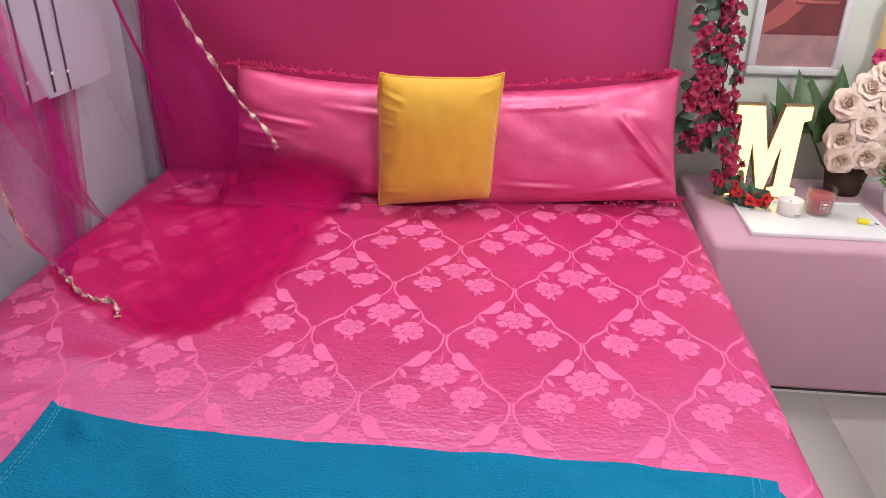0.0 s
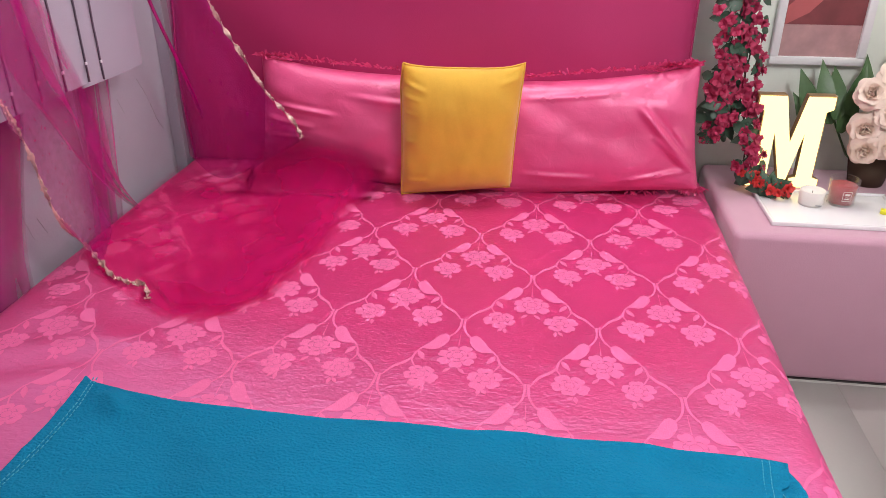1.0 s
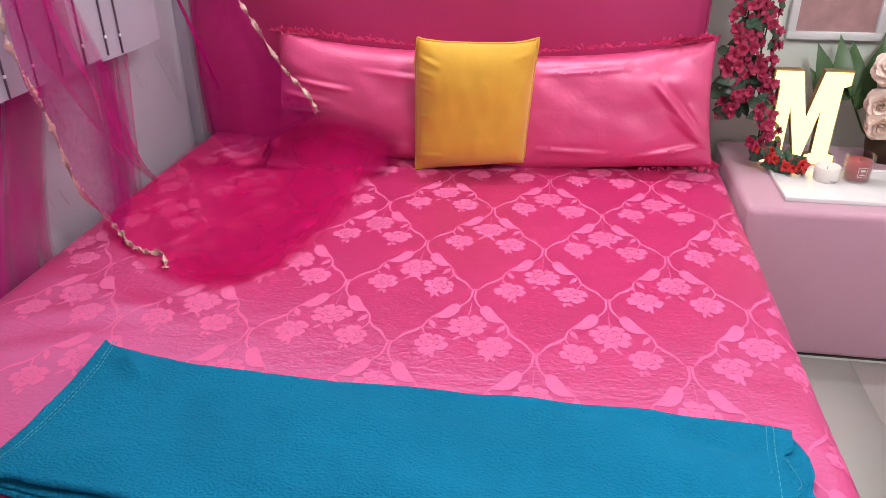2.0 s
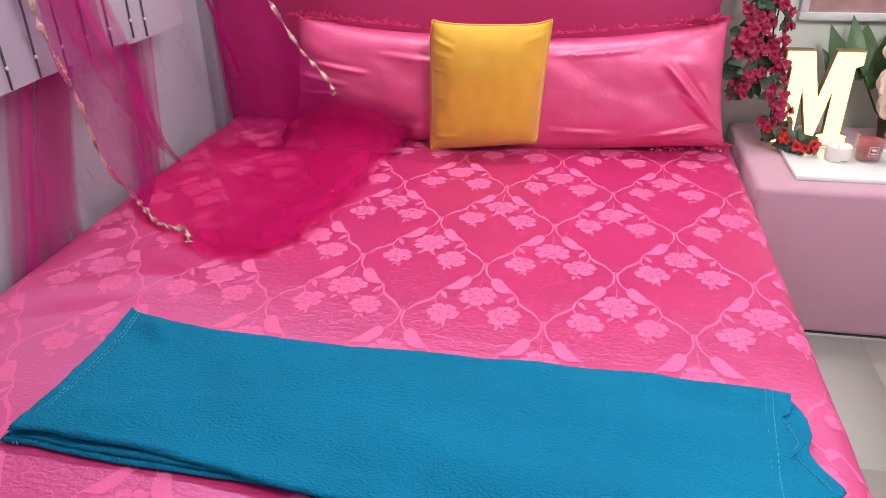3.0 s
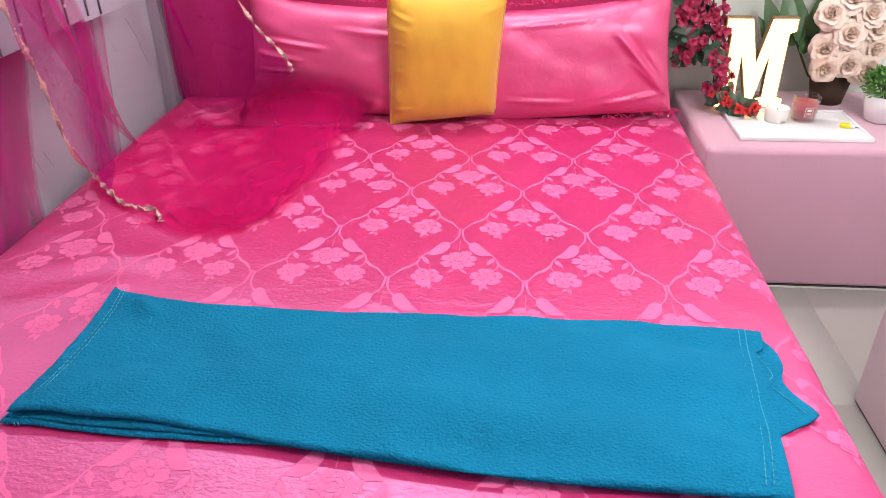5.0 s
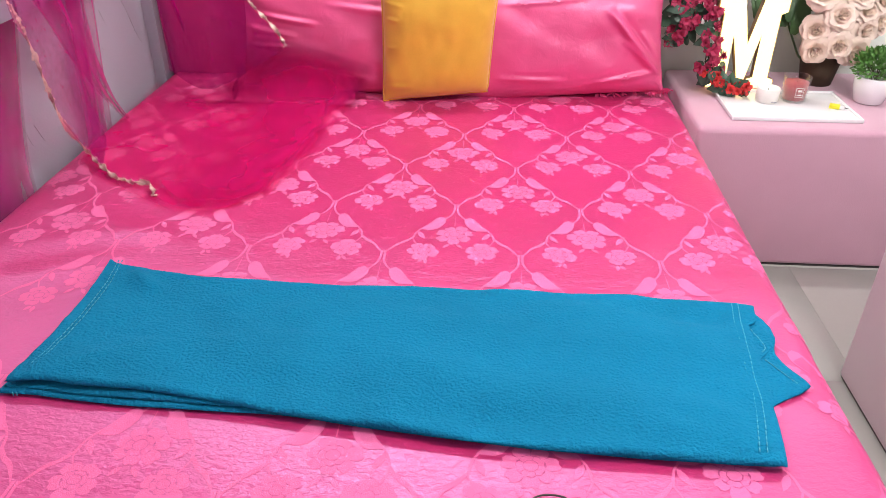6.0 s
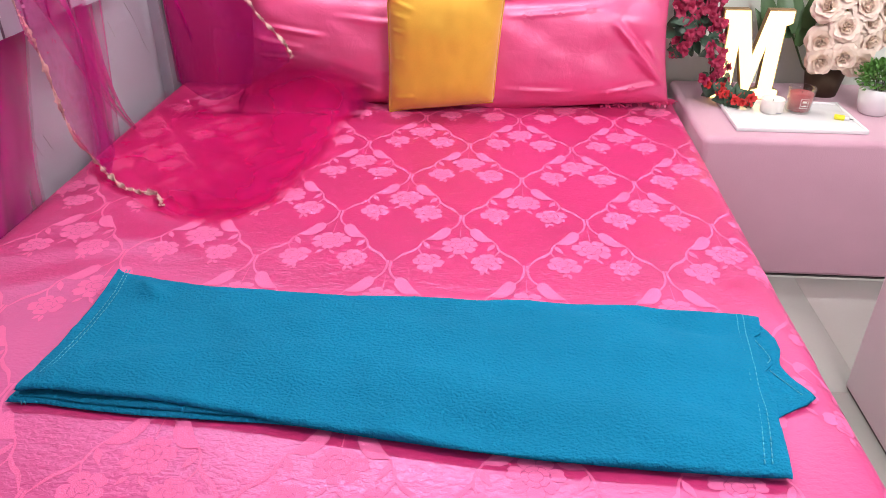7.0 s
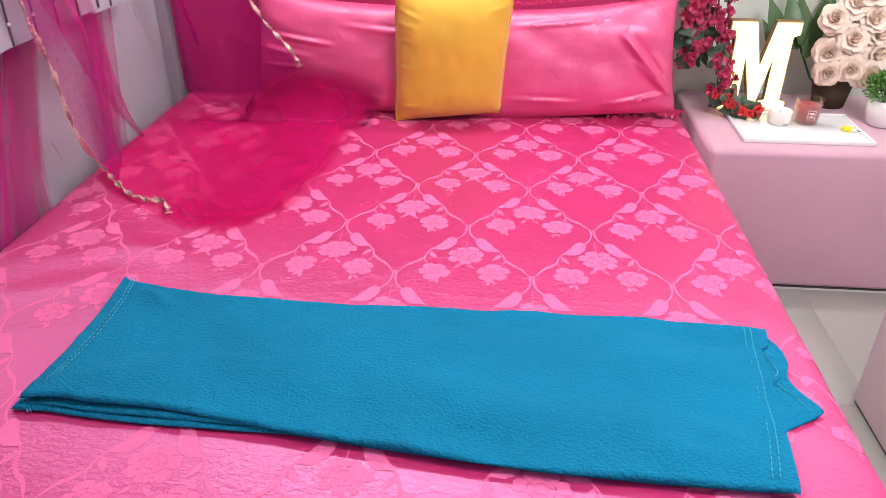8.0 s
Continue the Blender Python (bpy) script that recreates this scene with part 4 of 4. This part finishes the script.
# ---- blind and window ----
# dark colour for the shade in the slits between slats
GAP_SHADE = material("dark_gap_shade", (0.10, 0.07, 0.10), 0.8, 0.2)
vb = thing("vertical_blind", "pale lilac vertical blind with broad fabric slats, drawn across the window", "blind")
part("headrail", box(-1.225, -1.165, 0.72, 2.11, 2.26, 2.30, 0.004), CLIP, vb)
EDGES = [2.09, 1.868, 1.798, 1.692, 1.59, 1.49, 1.39, 1.29, 1.19, 1.09, 0.99, 0.89, 0.79]
for i, (ya, yb) in enumerate(zip(EDGES, EDGES[1:])):
    bot = 0.928 + 0.010 * min(i, 2)

    def slat(side):
        def f(u, v):
            y = ya - (ya - yb + 0.012) * u
            x = -1.184 - 0.012 * u + 0.004 * math.sin(math.pi * u) + side * 0.0012 + (-0.03 * u if i == 0 else 0.0)
            return Vector((x + 0.003 * wave(y * 9, v * 3, i), y, bot + (2.26 - bot) * v - 0.012 * (1 - v) * (u - 0.5) * (1.0 if i == 0 else 0.3)))
        return f
    sb = sheet(8, 16, slat(1))
    sheet(8, 16, slat(-1), sb)
    sl = part("slat", sb, SLAT, vb)
    # thin dark strip that draws the shadow gap where two slats overlap
    seam = [(-1.1795, ya + 0.003 * wave(k * 0.9, i, 1), bot + 0.004 + k * 0.05) for k in range(24)]
    if i:
        part("edge_binding", tube(seam, 0.0028, 4, None, 1.2), GAP_SHADE, sl)
        part("weight_clip", box(-1.180, -1.175, ya - 0.005, ya + 0.003, bot + 0.05, bot + 0.058, 0.0015), WALL_WHITE, sl)
win = thing("window_1", "white framed window behind the blind", "window", kind="structure")
for y0, y1, z0, z1 in ((WY0, WY1, WZ0, WZ0 + 0.05), (WY0, WY1, WZ1 - 0.05, WZ1), (WY0, WY0 + 0.05, WZ0 + 0.051, WZ1 - 0.051), (WY1 - 0.05, WY1, WZ0 + 0.051, WZ1 - 0.051), (1.40, 1.45, WZ0 + 0.051, WZ1 - 0.051)):
    part("window_frame", box(X0 - 0.09, X0 - 0.03, y0, y1, z0, z1), CLIP, win, smooth=False)
for y0, y1 in ((WY0 + 0.051, 1.399), (1.451, WY1 - 0.051)):
    part("pane", box(X0 - 0.064, X0 - 0.058, y0, y1, WZ0 + 0.051, WZ1 - 0.051), GLASS, win, smooth=False).visible_shadow = False

for pts in ([(2.30, 0.83), (2.34, 0.77), (2.36, 0.73)], [(2.36, 0.73), (2.39, 0.66), (2.42, 0.62)], [(2.13, 0.685), (2.137, 0.675), (2.15, 0.672)], [(2.02, 0.62), (2.06, 0.56), (2.09, 0.51)], [(2.16, 0.80), (2.19, 0.74)], [(1.62, 0.70), (1.61, 0.62), (1.63, 0.55)], [(1.66, 0.60), (1.69, 0.54)]):
    cr = smooth_line([(X0 + 0.0008, y, z) for y, z in pts], 10)
    solo("crack", tube([p + Vector((0, 0.003 * wave(p.y * 60, p.z * 60), 0)) for p in cr], 0.0009, 4, None, 0.4), GREY, "thin dark hairline crack in the wall paint", "wall crack", "structure")

# ---- canopy net ----
net = thing("canopy_net", "sheer magenta tulle canopy with gold lace border, spilling over the bed", "canopy")
BRAID_A = [(-0.913, 1.443, 0.506), (-0.955, 1.500, 0.510), (-1.01, 1.515, 0.507), (-1.07, 1.545, 0.508), (-1.13, 1.60, 0.510), (-1.165, 1.60, 0.56), (-1.145, 1.490, 0.70), (-1.135, 1.44, 0.88), (-1.12, 1.37, 1.04), (-1.115, 1.35, 1.15), (-1.10, 1.40, 1.5), (-1.06, 1.62, 2.3)]
BRAID_B = [(-0.735, 2.20, 0.685), (-0.775, 2.225, 0.735), (-0.850, 2.22, 0.825), (-0.915, 2.20, 0.955), (-0.985, 2.17, 1.12), (-1.06, 2.05, 1.5), (-1.08, 1.72, 2.3)]


def lace(line, n, wd):
    out = bmesh.new()
    pts = smooth_line(line, n)
    r = random.Random(2)
    prev = None
    for i, p in enumerate(pts):
        d = (pts[min(i + 1, n)] - pts[max(i - 1, 0)]).normalized()
        a = d.cross(Vector((0.6, -0.7, 0.3))).normalized()
        b = d.cross(a)
        tw = i * 0.16 + 0.8 * math.sin(i * 0.09)
        sd = (a * math.cos(tw) + b * math.sin(tw)) * wd * (0.45 + 0.7 * r.random())
        cur = (out.verts.new(p - sd), out.verts.new(p + 0.3 * wd * (b * math.cos(tw) - a * math.sin(tw))), out.verts.new(p + sd))
        if prev:
            for k in range(2):
                out.faces.new((prev[k], prev[k + 1], cur[k + 1], cur[k]))
        prev = cur
        if i % 5 < 4:
            bead = bmesh.ops.create_icosphere(out, subdivisions=1, radius=wd * r.uniform(0.18, 0.42))
            bmesh.ops.translate(out, vec=p + sd * r.uniform(-1.2, 1.2), verts=bead["verts"])
    return out


part("lace_border", lace(BRAID_A, 340, 0.0085), GOLD, net, "gold lace braid")
part("lace_border", lace(BRAID_B, 240, 0.0085), GOLD, net, "gold lace braid")

HANG_A = [(-1.13, 1.60, 0.51), (-1.145, 1.49, 0.70), (-1.135, 1.44, 0.88), (-1.12, 1.37, 1.04), (-1.10, 1.40, 1.5), (-1.06, 1.62, 2.3)]
HANG_1 = [(-1.17, 1.70, 0.51), (-1.17, 1.62, 0.70), (-1.155, 1.56, 0.90), (-1.145, 1.50, 1.08), (-1.12, 1.50, 1.5), (-1.08, 1.64, 2.3)]
HANG_2 = [(-1.21, 1.80, 0.51), (-1.20, 1.74, 0.70), (-1.165, 1.67, 0.90), (-1.15, 1.62, 1.10), (-1.13, 1.60, 1.5), (-1.10, 1.66, 2.3)]
HANG_3 = [(-1.26, 2.44, 0.51), (-1.26, 2.44, 0.72), (-1.255, 2.44, 0.90), (-1.25, 2.43, 1.10), (-1.18, 2.25, 1.5), (-1.12, 1.74, 2.3)]
HANG_4 = [(-1.02, 2.20, 0.53), (-1.02, 2.205, 0.72), (-1.06, 2.24, 0.90), (-1.10, 2.36, 1.10), (-1.11, 2.15, 1.5), (-1.11, 1.73, 2.3)]
HANG_B = [(-0.745, 2.195, 0.67), (-0.775, 2.205, 0.735), (-0.85, 2.21, 0.825), (-0.96, 2.18, 1.06), (-1.06, 2.05, 1.5), (-1.08, 1.72, 2.3)]


def hang_sheet(lines, seed):
    rows = [smooth_line(q, 40) for q in lines]

    def f(u, v):
        k = round(v * 40)
        p = smooth_line([row[k] for row in rows], 48)[round(u * 48)]
        ripple = 0.008 * math.sin(u * 26 + seed + 3 * wave(u * 6, v * 3, seed)) * min(1, 6 * u, 6 * (1 - u))
        return p + Vector((abs(ripple), -abs(ripple), 0))
    return sheet(48, 40, f)


part("hanging_net", hang_sheet([HANG_A, HANG_1, HANG_2], 1.0), NET, net, "sheer hanging tulle")
part("hanging_net", hang_sheet([HANG_3, HANG_4, HANG_B], 4.0), NET, net, "sheer hanging tulle")


def strip(line_a, line_b, n, ruffle, seed):
    a, b = smooth_line(line_a, n), smooth_line(line_b, n)
    def f(u, v):
        i = round(v * n)
        p = a[i].lerp(b[i], u)
        return p + Vector((ruffle * math.sin(u * 14 + seed + wave(u * 3, v * 4, seed)), 0, 0))
    return sheet(48, n, f)


def layered(ob, nu, nv, fn):
    """Stores how thickly the net lies at each point of a grid, from fn(u, v)."""
    at = ob.data.attributes.new("layers", "FLOAT", "POINT")
    for i in range(nu + 1):
        for j in range(nv + 1):
            at.data[i * (nv + 1) + j].value = max(0.0, min(1.5, fn(i / nu, j / nv)))
    return ob


def pleated(seed):
    """Thick where the gathers double over, thin between."""
    def fn(u, v):
        q = u * 2.5 + 0.6 * wave(u * 2, v * 1.2, seed) + seed
        return (0.72 + 0.42 * abs(math.sin(math.pi * q)) ** 2 + 0.3 * wave(u * 5, v * 1.5, seed + 7)) * min(1.0, 0.3 + 12 * u, 0.3 + 12 * (1 - u))
    return fn


# gathered lengths beside the window
layered(part("gathered_length", strip([(-1.29, 1.80, 0.40), (-1.29, 1.845, 0.60), (-1.285, 1.86, 0.9), (-1.275, 1.86, 0.99)], [(-1.295, 1.985, 0.40), (-1.295, 2.02, 0.60), (-1.29, 2.06, 0.9), (-1.28, 2.06, 0.99)], 30, 0.006, 1.0), NET_BAND, net, "gathered magenta tulle length"), 48, 30, pleated(0.7))
layered(part("gathered_length", strip([(-1.29, 1.20, 0.40), (-1.29, 1.28, 0.60), (-1.285, 1.38, 0.9), (-1.275, 1.40, 0.99)], [(-1.295, 1.53, 0.40), (-1.295, 1.56, 0.60), (-1.29, 1.66, 0.9), (-1.28, 1.66, 0.99)], 30, 0.006, 4.0), NET_BAND, net, "gathered magenta tulle length"), 48, 30, pleated(2.0))
layered(part("gathered_length", strip([(-1.09, 1.36, 1.7), (-1.11, 1.36, 1.35), (-1.135, 1.43, 1.10), (-1.15, 1.55, 0.92), (-1.185, 1.69, 0.76), (-1.215, 1.87, 0.585), (-1.235, 2.01, 0.47)], [(-1.09, 1.50, 1.7), (-1.11, 1.55, 1.35), (-1.135, 1.65, 1.10), (-1.15, 1.73, 0.95), (-1.185, 1.81, 0.785), (-1.215, 1.905, 0.61), (-1.235, 2.015, 0.48)], 36, 0.004, 2.0), NET_BAND, net, "gathered magenta tulle length"), 48, 36, lambda u, v: 0.75 * pleated(3.3)(u, v))
layered(part("gathered_length", strip([(-1.15, 2.05, 1.25), (-1.14, 2.14, 1.05), (-1.13, 2.22, 0.88), (-1.12, 2.30, 0.70)], [(-1.15, 2.072, 1.25), (-1.14, 2.158, 1.05), (-1.13, 2.236, 0.89), (-1.12, 2.31, 0.72)], 24, 0.003, 6.0), NET_BAND, net, "twisted magenta tulle length"), 48, 24, pleated(4.6))


# the net that has slid down over the bed: (y, left edge, right edge), front to back
SPILL = ((1.355, -0.83, -0.74), (1.41, -0.90, -0.69), (1.46, -0.99, -0.645), (1.55, -1.13, -0.600), (1.66, -1.24, -0.568), (1.77, -1.265, -0.552), (1.94, -1.265, -0.545), (2.05, -1.265, -0.535), (2.14, -1.265, -0.505))


def spill_edge(y, q):
    for a, b in zip(SPILL, SPILL[1:]):
        if y <= b[0]:
            k = max(0.0, (y - a[0]) / (b[0] - a[0]))
            return a[q] + (b[q] - a[q]) * k
    return SPILL[-1][q]


CLIMB = 0.88


def spilled(inset, lift, seed, puff):
    """One sheet of net over the bed, its far end drawn up the front of the pillow; inset: share of the width left bare."""
    def f(u, v):
        k = min(1.0, v / CLIMB)
        y = SPILL[0][0] + (SPILL[-1][0] - SPILL[0][0]) * k
        lo, hi = spill_edge(y, 1), spill_edge(y, 2)
        edge = 0.022 * wave(y * 7, seed, 1.0) + 0.012 * wave(y * 19, seed, 4.0)
        lo, hi = lo + (hi - lo) * inset, hi + edge + 0.05 * inset
        x = lo + (hi - lo) * u
        y += (0.03 * wave(x * 6, seed, 6.0)) * (1 - k)
        swell = min(1.0, 5 * (1 - u)) ** 0.5 * min(1.0, 4 * v)
        h = lift + puff * swell * (0.55 + 0.9 * wave(x * 3.4 + seed, y * 3.0, seed)) + 0.004 * swell * math.sin(15 * x + 9 * y + 4 * wave(x * 3, y * 3, seed))
        z = bed_top(max(x, BXL + 0.02), y) + 0.003 + max(0.0, h)
        if v > CLIMB:
            c = (v - CLIMB) / (1 - CLIMB)
            top = max(0.58, 0.70 - 0.33 * max(0.0, x + 0.74)) if x > -0.93 else 0.53
            y += (0.05 + (0.09 if x < -0.94 else 0.0)) * math.sin(c * math.pi / 2) + 0.012 * c + 0.006 * math.sin(30 * x + seed)
            z += (top - z) * c ** 1.5
            x += 0.06 * c * u + 0.004 * math.sin(20 * c + seed)
        return Vector((x, y, z))
    return sheet(64, 64, f)


def ease(a, b, q):
    k = min(1.0, max(0.0, (q - a) / (b - a)))
    return k * k * (3 - 2 * k)


def thick_at(kind):
    """Sheer over most of the bed, doubled into a soft fold along the inner edge and the front."""
    def fn(u, v):
        cloud = 1 + 0.35 * wave(u * 4 + kind, v * 5, 2.0 + kind) + 0.15 * wave(u * 11, v * 13, kind)
        rim = ease(0.0, 0.05, u) * ease(0.0, 0.10 if kind == 0 else 0.20, 1 - u) * ease(0.0, 0.06 + 0.06 * kind, v)
        if kind == 0:
            return 0.80 * rim * cloud * ease(0.0, 0.12, 1 - v)
        inner = max(ease(0.10, 0.75, u) * ease(0.0, 0.2, v), ease(0.0, 0.12, u) * ease(0.0, 0.30, 0.42 - v))
        return (1.0 if kind == 1 else 0.9) * inner * rim * cloud * ease(0.0, 0.16, 1 - v)
    return fn


def drawn_up(seed, lift):
    """Net drawn over the pillow's lower part towards the cushion."""
    def f(u, v):
        x = -1.00 + 0.625 * u - 0.10 * (1 - v) * u
        z = BZ + 0.012 + v * (0.27 - 0.11 * u)
        fold = 0.010 * math.sin(12 * u + 5 * v + seed) + 0.008 * wave(u * 5, v * 4, seed)
        return Vector((x, 2.135 + 0.055 * math.sin(min(1.0, v * 2.2) * math.pi / 2) + 0.010 * v - lift + 0.5 * fold, z + 0.3 * fold))
    return sheet(48, 32, f)


def drawn_thick(seed):
    def fn(u, v):
        return 1.15 * ease(0.0, 0.22, u) * ease(0.0, 0.36, 1 - u) * ease(0.0, 0.85 - 0.25 * u, 1 - v) * ease(-0.08, 0.10, v) * (1 + 0.3 * wave(u * 4, v * 3, seed)) * (0.45 + 0.55 * ease(0.1, 0.6, u))
    return fn


for k in range(2):
    layered(part("drawn_net", drawn_up(2.0 + 3 * k, 0.012 * k), NET_HEAP, net, "tulle drawn over the pillow"), 48, 32, drawn_thick(3.0 + 2 * k))
layered(part("spread_net", spilled(0.0, 0.003, 1.0, 0.006), NET_DENSE, net, "single layer of tulle over the bed"), 64, 64, thick_at(0))
layered(part("heaped_net", spilled(0.22, 0.006, 4.0, 0.016), NET_HEAP, net, "heaped soft tulle"), 64, 64, thick_at(1))
layered(part("heaped_net", spilled(0.42, 0.013, 8.0, 0.022), NET_HEAP, net, "heaped soft tulle"), 64, 64, thick_at(2))

# ---- lamps and tiles ----
tl = thing("tube_light", "slim white tube light mounted high on the wall", "lamp", at=(TUBE_X, TUBE_Y, TUBE_Z))
part("batten", box(-0.62, 0.62, 0.02, 0.058, -0.03, 0.03, 0.004), CLIP, tl)
# unseen fixture, added to go with the fill lamp
cl = thing("ceiling_light", "unseen round white ceiling lamp on a short stem, added as fill", "lamp", at=(1.05, 0.5, 2.40))
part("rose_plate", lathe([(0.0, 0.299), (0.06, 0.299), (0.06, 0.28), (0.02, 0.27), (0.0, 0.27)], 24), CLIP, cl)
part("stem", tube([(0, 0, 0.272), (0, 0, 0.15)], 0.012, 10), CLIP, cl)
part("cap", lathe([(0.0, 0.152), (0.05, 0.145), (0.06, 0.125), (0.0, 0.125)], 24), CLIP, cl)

tile = shared("tile", box(-0.2997, 0.2997, -0.2997, 0.2997, -0.006, 0.0, 0.0004, 1), FLOOR)
fl = bpy.data.objects["floor"]
for i in range(-4, 2):
    for j in range(-6, 2):
        cx, cy = 1.014 + 0.3 + 0.6 * i, 1.42 + 0.3 + 0.6 * j
        if X0 - 0.28 < cx < X1 + 0.28 and Y0 - 0.28 < cy < Y1 + 0.28:
            ob = new("tile", tile)
            ob.parent = fl
            ob.location = (cx, cy, 0.0)
